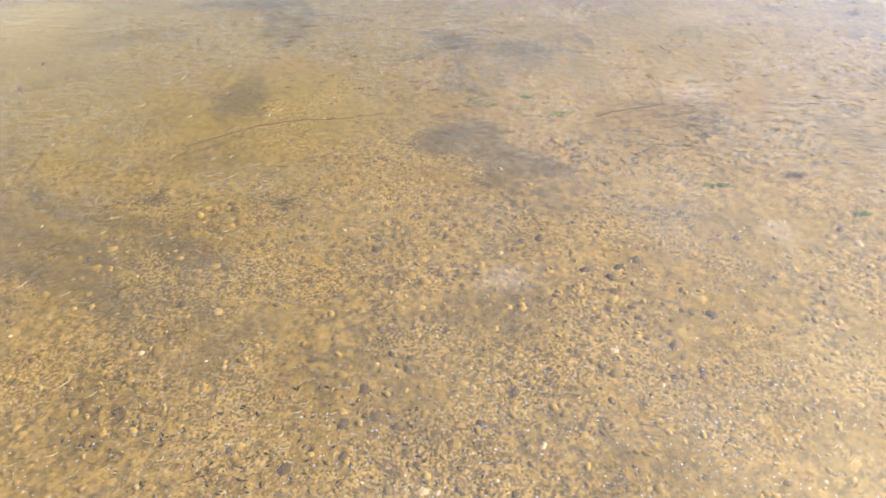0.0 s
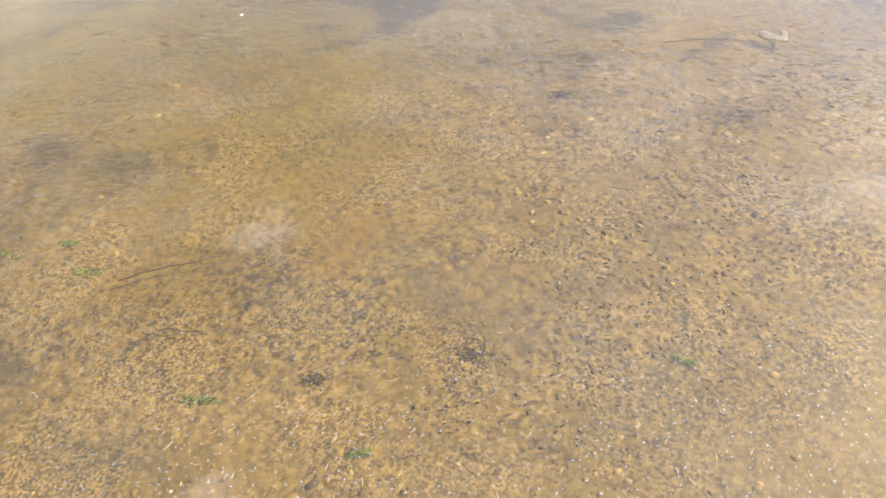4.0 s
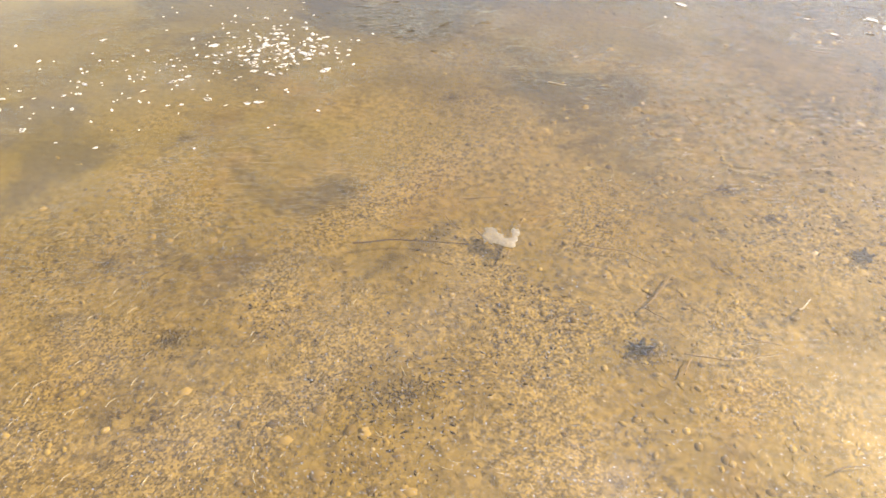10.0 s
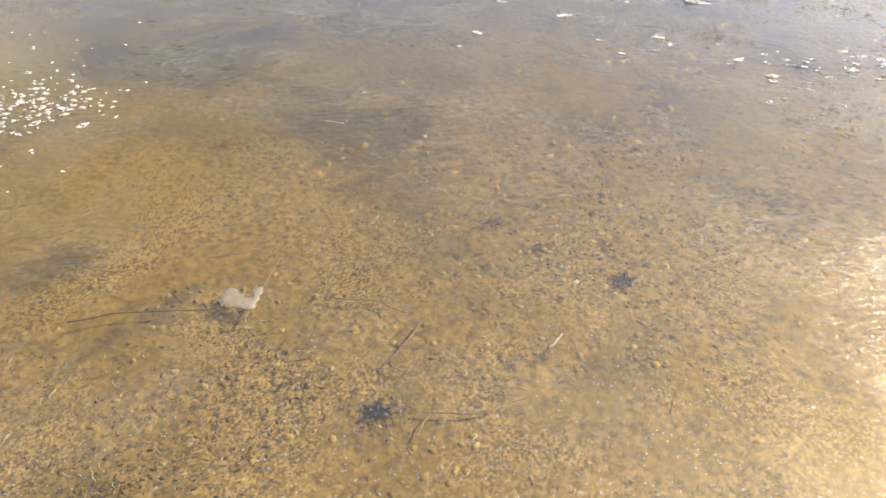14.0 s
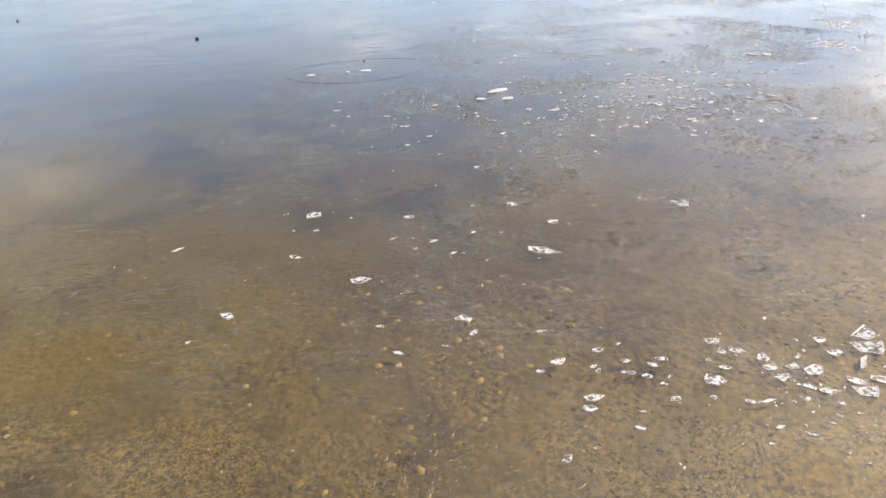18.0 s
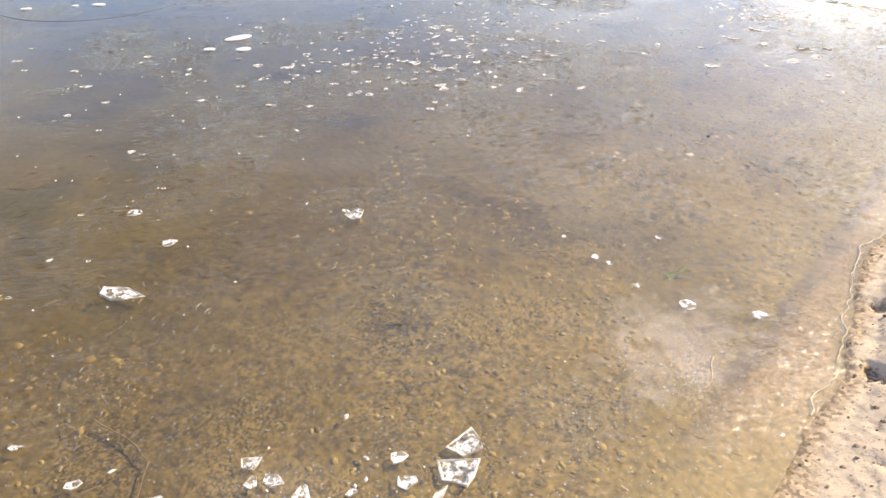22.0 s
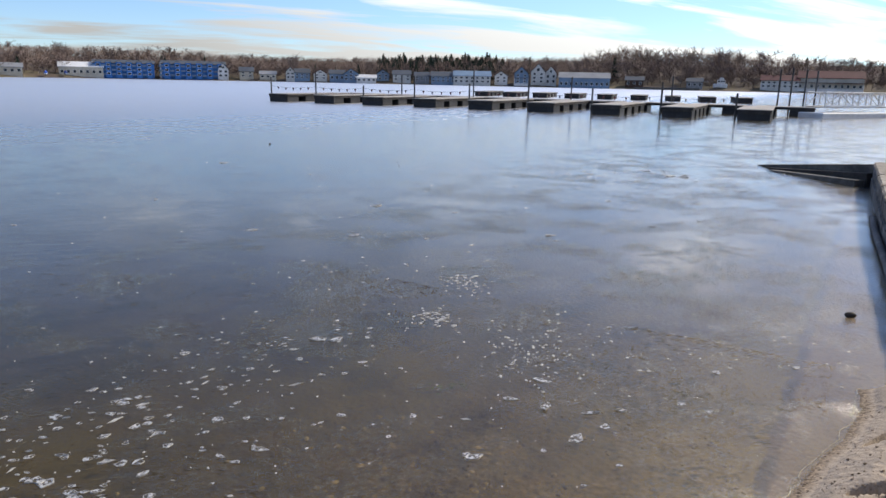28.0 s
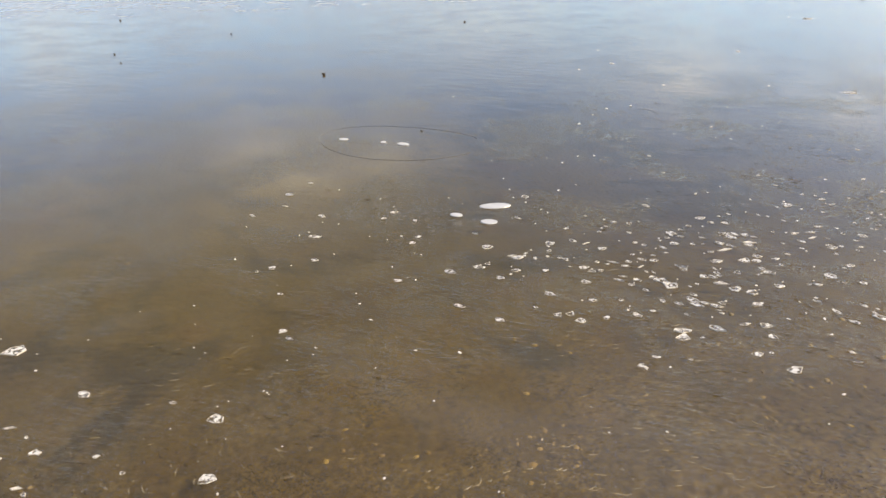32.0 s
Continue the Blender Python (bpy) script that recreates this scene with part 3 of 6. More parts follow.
us = spread(-3.0, 14.3, 0.038, 0.10, 640)
us = np.concatenate([us[us < 8.2], np.arange(8.2, 14.3, 0.016), us[us > 14.3]])
vs = spread(-1.1, 0.32, 0.014, 0.03, 640, 1.10)
gu, gv = np.meshgrid(us, vs, indexing="ij")
gz = ground_z(gu, gv)
gx, gy = SHORE_O[0] + gu * SU.x + gv * SV.x, SHORE_O[1] + gu * SU.y + gv * SV.y
nu, nv = len(us), len(vs)
idx = np.arange(nu * nv).reshape(nu, nv)
quads = np.stack([idx[:-1, :-1], idx[1:, :-1], idx[1:, 1:], idx[:-1, 1:]], -1).reshape(-1, 4)
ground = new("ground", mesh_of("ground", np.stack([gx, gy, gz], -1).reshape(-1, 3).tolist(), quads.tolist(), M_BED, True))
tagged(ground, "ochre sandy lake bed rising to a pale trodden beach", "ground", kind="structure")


def ground_at(x, y):
    u, v = uv(x, y)
    return float(ground_z(np.array([u]), np.array([v]))[0])


# ---- lake ice ----
ring = [xy(u, v) for u, v in ((-500, -3.2), (8, -1.2), (13.8, -0.9), (25.5, -0.6), (39, -2.4), (75, -4.4), (500, -40), (500, 480), (-500, 480))]
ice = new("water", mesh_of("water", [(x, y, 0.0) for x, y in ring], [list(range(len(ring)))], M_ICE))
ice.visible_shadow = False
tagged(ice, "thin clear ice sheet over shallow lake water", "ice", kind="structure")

# ---- retaining wall, lawn ----
WALL_TOP = 0.50


def wall_line(u):
    return float(np.interp(u, *zip(*BANK)))


wall = new("wall_shore")
tagged(wall, "low weathered concrete retaining wall with pale cap slabs", "wall", kind="structure")
bm = B()
steps = [u for u in np.arange(-12, 25.5, 0.5)] + [25.5]
rows = []
for u in steps:
    v = wall_line(u)
    rows.append([bm.verts.new((*xy(u, v + o), z)) for o, z in ((0.02, -0.3), (0.0, 0.2), (-0.02, WALL_TOP - 0.08), (-0.40, WALL_TOP - 0.08), (-0.40, -0.3))])
for a, b in zip(rows, rows[1:]):
    for k in range(4):
        bm.faces.new((a[k], b[k], b[k + 1], a[k + 1]))
bm.faces.new(rows[-1]); bm.faces.new(rows[0][::-1])
bmesh.ops.recalc_face_normals(bm, faces=bm.faces)
part("wall_body", bm, M_CONCRETE, wall)
rnd = random.Random(4)


def rough_block(L, depth, h, seed, wear, cell=0.09):
    """A hewn block, its faces uneven and its edges worn."""
    bm = box(B(), 0, -depth, 0, L, 0, h)
    bmesh.ops.bevel(bm, geom=list(bm.edges), offset=0.02, segments=2, affect="EDGES")
    long_ = [e for e in bm.edges if abs(e.verts[0].co.x - e.verts[1].co.x) > L * 0.5]
    bmesh.ops.subdivide_edges(bm, edges=long_, cuts=max(2, int(L / cell)), use_grid_fill=True)
    for v in bm.verts:
        n = Vector((noise.noise(v.co * 7 + Vector((seed, 0, 0))), noise.noise(v.co * 7 + Vector((0, seed, 5))), noise.noise(v.co * 6 + Vector((3, 0, seed)))))
        v.co += n * wear
    return bm


u = -12.0
while u < 25.45:
    n = min(u + rnd.uniform(1.2, 1.9), 25.5)
    if 25.5 - n < 0.6:
        n = 25.5
    (x0, y0), (x1, y1) = xy(u, wall_line(u)), xy(n, wall_line(n))
    L, turn = math.hypot(x1 - x0, y1 - y0), math.degrees(math.atan2(y1 - y0, x1 - x0))
    bm = rough_block(L - 0.012, 0.43 + rnd.uniform(-0.03, 0.03), 0.085 + rnd.uniform(-0.008, 0.008), u, 0.016)
    slab = part("cap_slab", bm, M_CAP, wall)
    slab.matrix_world = pose(x0, y0, WALL_TOP - 0.08, 0, 0, turn) @ Matrix.Translation((0.008, 0.03, 0))
    u = n
# two courses of blocks on the stretch that faces the beach
for course, (z0, h) in enumerate(((-0.06, 0.25), (0.20, 0.21))):
    u = 12.9 + course * 0.33
    while u < 25.3:
        n = min(u + rnd.uniform(0.45, 1.0), 25.48)
        (x0, y0), (x1, y1) = xy(u, wall_line(u)), xy(n, wall_line(n))
        L, turn = math.hypot(x1 - x0, y1 - y0), math.degrees(math.atan2(y1 - y0, x1 - x0))
        blk = part("block", rough_block(L - 0.006, 0.10, h, u * 3 + course, 0.009), M_STONE, wall)
        blk.matrix_world = pose(x0, y0, z0, 0, 0, turn) @ Matrix.Translation((0.007, 0.035 - 0.02 * course, 0))
        u = n

# lawn behind the wall
gu_, gv_ = np.meshgrid(np.concatenate([np.arange(-14, 40, 0.4), np.arange(40, 221, 5)]), np.concatenate([np.arange(0, 3, 0.15), np.arange(3, 12, 1), np.array([20, 40, 80, 200])]), indexing="ij")
edge = np.interp(gu_, *zip(*BANK)) - 0.36 - gv_
lz = WALL_TOP - 0.03 + 0.10 * np.clip(gv_ / 2, 0, 1) + 0.05 * (fbm(gu_ * 1.5, edge * 1.5, 4, 8) - 0.5) + 0.02 * np.clip(gv_, 0, 30)
lx, ly = SHORE_O[0] + gu_ * SU.x + edge * SV.x, SHORE_O[1] + gu_ * SU.y + edge * SV.y
n1, n2 = gu_.shape
idx = np.arange(n1 * n2).reshape(n1, n2)
quads = np.stack([idx[:-1, :-1], idx[:-1, 1:], idx[1:, 1:], idx[1:, :-1]], -1).reshape(-1, 4)
lawn = new("lawn", mesh_of("lawn", np.stack([lx, ly, lz], -1).reshape(-1, 3).tolist(), quads.tolist(), M_MULCH, True))
tagged(lawn, "brown winter lawn with leaf litter behind the wall", "lawn", kind="structure")


# ---- docks ----
DOCK_A, DOCK_TURN = (18.8, 65.8), -48.3       # tip of the farthest finger, heading of the row
DU = Vector((math.cos(radians(DOCK_TURN)), math.sin(radians(DOCK_TURN))))
DV = Vector((-DU.y, DU.x))


def dock_xy(a, b):
    return DOCK_A[0] + a * DU.x + b * DV.x, DOCK_A[1] + a * DU.y + b * DV.y


def make_finger(length, width, name="dock_finger"):
    """A floating finger: float boxes, side beams and deck planks; it lies along +y from its tip."""
    d = new(name)
    for k in range(int(length // 2.4) + 1):
        y = 0.02 + k * 2.4
        box_len = min(1.5, length - y)
        if box_len > 0.3:
            part("float_box", box(B(), 0.04, y, -0.12, width - 0.04, y + box_len, 0.46, 0.05), M_FLOAT, d)
    for x in (0.0, width - 0.06):
        part("side_beam", box(B(), x, 0, 0.44, x + 0.06, length, 0.60, 0.008), M_DARKWOOD, d)
    part("end_beam", box(B(), 0.07, -0.05, 0.36, width - 0.07, -0.003, 0.60, 0.008), M_DARKWOOD, d)
    for k in range(int(length / 0.75)):
        part("deck_board", box(B(), -0.04, k * 0.75, 0.603, width + 0.04, k * 0.75 + 0.73, 0.65), M_DECK, d)
    return d


def post(x, y, top, r=0.06):
    p = new("mooring_post")
    p.location = (x, y, -0.6)
    part("pole", rod(B(), (0, 0, 0), (0, 0, top + 0.6), r, r, 8), M_PILE, p)
    part("cap", rod(B(), (0, 0, top + 0.6), (0, 0, top + 0.66), r * 1.3, r * 0.5, 8), M_PILE, p)
    return tagged(p, "dark slim mooring post standing beside a floating dock", "post", "mooring posts")


finger = tagged(make_finger(9.0, 1.9), "floating dock finger with pale deck and black floats", "dock", "dock fingers")
gap = 35.5 / 8
finger.matrix_world = pose(*dock_xy(0, 0), 0, 0, 0, DOCK_TURN)
for k in range(1, 9):
    copy_thing(finger, pose(*dock_xy(k * gap, 0), 0, 0, 0, DOCK_TURN))
for k in range(0, 9):
    a, b = dock_xy(k * gap, 9.08)
    w = make_finger(gap - 0.06, 2.0, "dock_walkway")
    w.matrix_world = pose(*dock_xy((k + 1) * gap - 0.03, 9.1), 0, 0, 0, DOCK_TURN + 90)
    tagged(w, "section of floating main walkway with pale deck on black floats", "dock", "walkway sections")
for k, top in enumerate((1.9, 2.3, 1.4, 2.2, 1.7, 2.4, 1.6, 2.1, 1.5)):
    post(*dock_xy(k * gap - 0.12, 0.5), top)
for a, top in ((37.5, 3.2), (38.3, 3.3), (39.2, 3.2), (39.9, 3.1), (30.0, 2.6), (22.0, 2.4), (13.2, 2.8), (6.0, 2.2)):
    post(*dock_xy(a, 11.5), top)

# second row of docks farther out
SECOND = [(50.0, 93.0), (52.9, 90.5), (56.0, 88.0), (59.2, 85.4), (62.4, 82.8), (65.6, 80.2), (68.8, 77.6), (72.0, 75.0), (75.2, 72.4)]
for x, y in SECOND:
    copy_thing(finger, pose(x, y, 0, 0, 0, DOCK_TURN + 8))

# gangway from the walkway's end to the shore
gang = new("gangway")
for y in (-0.75, 0.75):
    for z in (0.08, 1.05):
        part("rail", box(B(), 0, y - 0.05, z, 9.0, y + 0.05, z + 0.09, 0.01), M_ALU, gang)
    for k in range(7):
        part("upright", box(B(), k * 1.48 + 0.02, y - 0.03, 0.175, k * 1.48 + 0.09, y + 0.03, 1.045), M_ALU, gang)
    for k in range(6):
        a, b = (k * 1.48 + 0.12, y, 0.2), (k * 1.48 + 1.45, y, 1.03)
        if k % 2:
            a, b = (a[0], y, 1.03), (b[0], y, 0.2)
        part("brace", rod(B(), a, b, 0.035, 0.035, 6), M_ALU, gang)
part("tread", box(B(), 0, -0.69, 0.05, 9.0, 0.69, 0.12), M_DECK, gang)
gang.matrix_world = pose(*dock_xy(39.9, 10.0), 0.58, 0, 0, 4)
tagged(gang, "white aluminium truss gangway between dock and shore", "gangway")
ramp_float = tagged(part("float_platform", box(B(), 0, 0, -0.1, 7.5, 1.9, 0.34, 0.05), M_ALU), "low white floating platform beside the gangway", "platform")
ramp_float.matrix_world = pose(*dock_xy(40.4, 7.6), 0, 0, 0, 4)

# pennant line between the posts
M_PENNANT = grainy("faded_pennants", (0.20, 0.07, 0.06), (0.06, 0.06, 0.09), 2, 0.8, 0.1)
rnd = random.Random(11)
for k in range(8):
    (x0, y0), (x1, y1) = dock_xy(k * gap - 0.12, 0.5), dock_xy((k + 1) * gap - 0.12, 0.5)
    line = new("pennant_line")
    line.location = (x0, y0, 1.25)
    dx, dy = x1 - x0, y1 - y0
    bm = B()
    for j in range(6):
        p, q = j / 6, (j + 1) / 6
        rod(bm, (dx * p, dy * p, -0.5 * p * (1 - p)), (dx * q, dy * q, -0.5 * q * (1 - q)), 0.008, 0.008, 4)
    part("cord", bm, M_PILE, line)
    for j in range(1, 6):
        p = j / 6
        bm = B()
        bmesh.ops.create_cone(bm, cap_ends=True, segments=4, radius1=0.02, radius2=0.085, depth=0.2, matrix=Matrix.Translation((dx * p, dy * p, -0.5 * p * (1 - p) - 0.1)))
        part("pennant", bm, M_PENNANT, line)
    tagged(line, "thin cord with small dark pennants strung between dock posts", "pennants", "pennant lines")

# sloping wing wall where the boat ramp enters the lake
wing = new("wing_wall")
tx, ty = 0.55, 3.65
for name, x0, x1, top, m in (("upper_course", 0.0, 0.35, 0.46, M_CONCRETE), ("step_course", -0.22, -0.003, 0.27, M_DARKWOOD), ("lower_course", -0.5, -0.224, 0.13, M_CONCRETE)):
    bm = B()
    long = 3.65 * (0.6 + 0.4 * top / 0.46)
    vs_ = [bm.verts.new(p) for p in ((x0, 0, -0.4), (x1, 0, -0.4), (x1, 0, top), (x0, 0, top), (x0, long, -0.4), (x1, long, -0.4), (x1, long, 0.015), (x0, long, 0.015))]
    for f in ((0, 1, 2, 3), (5, 4, 7, 6), (3, 2, 6, 7), (1, 5, 6, 2), (4, 0, 3, 7), (0, 4, 5, 1)):
        bm.faces.new([vs_[i] for i in f])
    bmesh.ops.recalc_face_normals(bm, faces=bm.faces)
    bmesh.ops.bevel(bm, geom=list(bm.edges), offset=0.012, segments=1, affect="EDGES")
    part(name, bm, m, wing)
wing.matrix_world = pose(23.55, 16.5, 0, 0, 0, -8.5)
tagged(wing, "dark sloping concrete wing wall running down into the ice", "wing wall")

# a drain pipe along the wall's foot
M_PIPE = grainy("old_corrugated_pipe", (0.20, 0.20, 0.20), (0.10, 0.10, 0.10), 14, 0.7, 0.4)
bm = B()
prev = None
for k in range(240):
    u0 = 16.2 + k * 0.02
    cx, cy = xy(u0, wall_line(u0) + 0.10)
    r0 = 0.046 if k % 4 < 2 else 0.039
    ring = [bm.verts.new((cx + SV.x * r0 * math.cos(a * math.pi / 5), cy + SV.y * r0 * math.cos(a * math.pi / 5), 0.036 + r0 * math.sin(a * math.pi / 5))) for a in range(10)]
    if prev:
        for j in range(10):
            bm.faces.new((prev[j], ring[j], ring[(j + 1) % 10], prev[(j + 1) % 10]))
    else:
        bm.faces.new(ring[::-1])
    prev = ring
bm.faces.new(prev)
bmesh.ops.recalc_face_normals(bm, faces=bm.faces)
tagged(part("drain_pipe", bm, M_PIPE), "grey corrugated drain pipe lying along the foot of the wall", "pipe")

# ---- ice pieces ----
def rimmed_ice():
    w = Net(mat("white_ice_rim", (0.80, 0.82, 0.84), 0.35, 0, 0.5))
    n = w.noise(45, 4, 0.7)
    return w.finish(w.mix(w.ramp(n, 0.35, 0.65), (0.22, 0.215, 0.205), (0.50, 0.49, 0.47)), w.bump(n, 0.5, 0.004))


def clear_ice():
    w = Net(mat("cloudy_ice", (0.7, 0.72, 0.75), 0.3, 0, 0.5))
    n = w.noise(38, 4, 0.7)
    w.finish((0.56, 0.58, 0.61), w.bump(n, 0.5, 0.005))
    clear = w.n.new("ShaderNodeBsdfTransparent")
    mixed = w.n.new("ShaderNodeMixShader")
    w.put(w.ramp(n, 0.40, 0.60, 0.06, 0.80), mixed.inputs[0])
    w.l.new(clear.outputs[0], mixed.inputs[1]); w.l.new(w.bsdf.outputs[0], mixed.inputs[2])
    w.l.new(mixed.outputs[0], w.n["Material Output"].inputs["Surface"])
    return w.m


M_RIM, M_CLEAR = rimmed_ice(), clear_ice()


def shard_mesh(seed, aspect=0.62, corners=None, solid=False):
    """A broken plate of ice, half a unit long each way from its middle, with a raised white rim."""
    r = random.Random(seed)
    n = corners or r.choice((4, 5, 5, 6, 7))
    ring = []
    for k in range(n):
        a = 2 * math.pi * (k + r.uniform(-0.32, 0.32)) / n
        q = r.uniform(0.5, 1.2)
        ring.append((math.cos(a) * q, math.sin(a) * q * aspect))
    bright = [0 if r.random() < 0.6 else 1 for _ in range(n)]
    lean = r.uniform(-0.12, 0.12)
    vs_, fs, ms = [], [], []
    for scale, z in ((1.0, -0.02), (0.985, 0.11), (0.93, 0.14), (0.84, 0.085)):
        vs_ += [(x * scale, y * scale, (z + (x * lean if z > 0.05 else 0)) ) for x, y in ring]
    for lay in range(3):
        for k in range(n):
            j = (k + 1) % n
            fs.append((lay * n + k, lay * n + j, lay * n + n + j, lay * n + n + k)); ms.append(bright[k] if lay else 0)
    fs.append(tuple(range(3 * n, 4 * n))); ms.append(0 if solid else 1)
    me = mesh_of("ice_piece", vs_, fs, M_RIM)
    me.materials.append(M_CLEAR)
    me.polygons.foreach_set("material_index", ms)
    return me


SHARDS = [shard_mesh(100 + k, (0.5, 0.62, 0.75, 0.9)[k % 4], solid=(k % 9 == 4)) for k in range(18)]
count = 0


def ice_piece(x, y, half, group, turn=None, which=None, z=0.0):
    global count
    count += 1
    r = random.Random(count * 7 + 3)
    ob = new("ice_piece", SHARDS[(which if which is not None else r.randrange(18))])
    ob.matrix_world = pose(x, y, z, r.uniform(-2, 2), r.uniform(-2, 2), r.uniform(-40, 40) if turn is None else turn) @ Matrix.Diagonal((half, half, half * r.uniform(0.45, 0.8) if half > 0.03 else half, 1))
    size = "large" if half > 0.055 else ("small" if half < 0.022 else "broken")
    return tagged(ob, size + " clear ice plate with white rim on the ice", "ice piece", group)


NEAR_PIECES = [(7.36, 7.71, 0.086), (6.83, 7.15, 0.06), (6.86, 7.03, 0.031), (6.72, 6.95, 0.025), (6.51, 6.94, 0.035), (6.51, 6.85, 0.019), (6.45, 7.16, 0.029), (6.37, 7.61, 0.053), (6.1, 8.49, 0.072), (5.99, 8.29, 0.017), (6.13, 8.26, 0.027), (5.34, 8.19, 0.042), (5.73, 7.4, 0.051), (6.02, 7.95, 0.032), (6.57, 8.05, 0.029), (6.68, 8.03, 0.016), (6.68, 7.9, 0.022), (6.79, 7.97, 0.035), (6.88, 7.8, 0.025), (6.93, 7.79, 0.018), (6.68, 8.32, 0.038), (7.03, 8.03, 0.016), (7.33, 8.36, 0.039), (7.09, 8.4, 0.018), (7.23, 9.05, 0.024), (7.51, 8.06, 0.037), (7.19, 7.99, 0.013), (5.58, 7.21, 0.014), (5.77, 7.74, 0.008), (7.16, 6.98, 0.023)]
BROKEN_PILE = [(7.17, 6.75, 0.034), (7.08, 6.7, 0.024), (7.35, 6.79, 0.03), (7.15, 6.98, 0.022), (7.45, 6.82, 0.016), (7.24, 6.5, 0.042), (7.2, 6.44, 0.035), (7.3, 6.69, 0.02), (7.31, 6.66, 0.02), (7.42, 6.62, 0.048), (7.49, 6.59, 0.031), (7.53, 6.53, 0.024), (7.57, 6.57, 0.015), (7.59, 6.68, 0.041), (7.54, 6.65, 0.029), (7.54, 6.44, 0.032), (7.44, 6.7, 0.022), (7.39, 6.39, 0.022), (7.35, 6.31, 0.028), (7.73, 6.51, 0.05), (7.91, 6.68, 0.035), (7.81, 6.58, 0.029), (7.77, 6.64, 0.016), (7.85, 6.76, 0.036), (7.85, 6.69, 0.03), (7.99, 6.62, 0.04), (7.99, 6.55, 0.034), (8.0, 6.48, 0.05), (8.08, 6.53, 0.051), (8.14, 6.49, 0.058)]
PILE_EDGE = [(8.13, 6.59, 0.028), (8.06, 6.41, 0.04), (8.01, 6.35, 0.033), (8.12, 6.37, 0.04), (8.12, 6.3, 0.022), (7.81, 6.37, 0.028), (7.87, 6.36, 0.039), (7.83, 6.22, 0.027), (7.92, 6.17, 0.025), (8.02, 6.21, 0.025), (8.07, 6.24, 0.019), (8.26, 6.34, 0.053), (8.29, 6.59, 0.041), (8.28, 6.68, 0.032), (8.26, 6.4, 0.046), (8.36, 6.51, 0.06), (8.45, 6.59, 0.075), (8.36, 6.4, 0.047), (8.5, 6.69, 0.064), (8.42, 6.46, 0.024), (7.68, 6.42, 0.019), (8.15, 6.24, 0.02), (8.02, 6.01, 0.02), (8.24, 5.96, 0.025), (8.32, 6.1, 0.018), (7.16, 6.24, 0.015), (7.05, 6.21, 0.023), (7.76, 6.15, 0.018), (8.34, 8.13, 0.062), (8.3, 8.16, 0.025)]
OUT_PIECES = [(7.29, 9.0, 0.029), (7.46, 8.97, 0.011), (7.01, 9.39, 0.02), (6.73, 9.59, 0.018), (6.79, 9.66, 0.035), (6.81, 10.15, 0.038), (6.68, 10.48, 0.041), (6.23, 10.79, 0.045), (6.26, 11.07, 0.028), (6.34, 10.57, 0.021), (6.21, 10.34, 0.033), (6.98, 9.83, 0.025), (7.56, 9.74, 0.036), (7.45, 10.25, 0.029), (7.34, 10.33, 0.015), (7.45, 10.35, 0.022), (7.11, 10.57, 0.028), (7.14, 10.7, 0.028), (7.33, 10.6, 0.028), (7.8, 9.94, 0.05), (7.99, 9.57, 0.028), (8.22, 9.5, 0.042), (8.13, 10.24, 0.056), (7.98, 10.05, 0.014), (8.11, 9.95, 0.03), (7.78, 10.51, 0.026), (7.94, 11.28, 0.034), (7.99, 10.86, 0.024), (7.6, 9.29, 0.012), (6.64, 9.13, 0.01)]
FIELD_PIECES = [(8.5, 9.64, 0.021), (8.56, 9.67, 0.021), (8.64, 9.85, 0.028), (8.79, 9.9, 0.016), (8.89, 9.76, 0.028), (8.58, 10.05, 0.03), (8.54, 10.23, 0.027), (8.69, 10.35, 0.035), (8.74, 10.13, 0.03), (8.64, 10.22, 0.017), (8.41, 10.59, 0.026), (8.5, 10.58, 0.026), (8.28, 10.51, 0.037), (8.3, 10.4, 0.018), (8.55, 10.79, 0.019), (8.58, 10.89, 0.02), (8.74, 10.83, 0.023), (8.96, 10.66, 0.026), (8.92, 10.45, 0.028), (8.93, 10.23, 0.027), (8.98, 10.19, 0.06), (9.03, 10.15, 0.05), (9.29, 10.26, 0.041), (9.37, 10.22, 0.037), (9.17, 9.97, 0.042), (9.11, 9.68, 0.036), (8.88, 9.77, 0.022), (9.26, 9.75, 0.046), (9.45, 10.2, 0.037), (9.6, 10.33, 0.031)]
SHORE_PIECES = [(11.76, 9.61, 0.058), (11.99, 9.85, 0.066), (11.8, 10.02, 0.063), (12.0, 9.67, 0.039), (12.22, 9.81, 0.049), (11.98, 10.37, 0.06), (11.51, 9.56, 0.026), (11.64, 10.19, 0.06), (11.25, 10.04, 0.039), (11.12, 10.11, 0.021), (10.72, 10.17, 0.017), (11.12, 9.63, 0.064), (11.09, 9.67, 0.039), (10.4, 10.87, 0.054), (10.24, 11.01, 0.028), (11.81, 11.74, 0.087), (10.73, 11.64, 0.09), (10.86, 11.59, 0.067), (10.46, 11.63, 0.036), (10.28, 11.45, 0.03), (13.03, 11.1, 0.049), (13.19, 11.03, 0.064), (13.88, 10.82, 0.031), (13.84, 9.93, 0.042), (13.22, 10.06, 0.04), (12.77, 10.24, 0.038), (12.63, 9.75, 0.043), (12.72, 9.6, 0.043), (11.81, 9.28, 0.029), (11.52, 9.19, 0.022)]
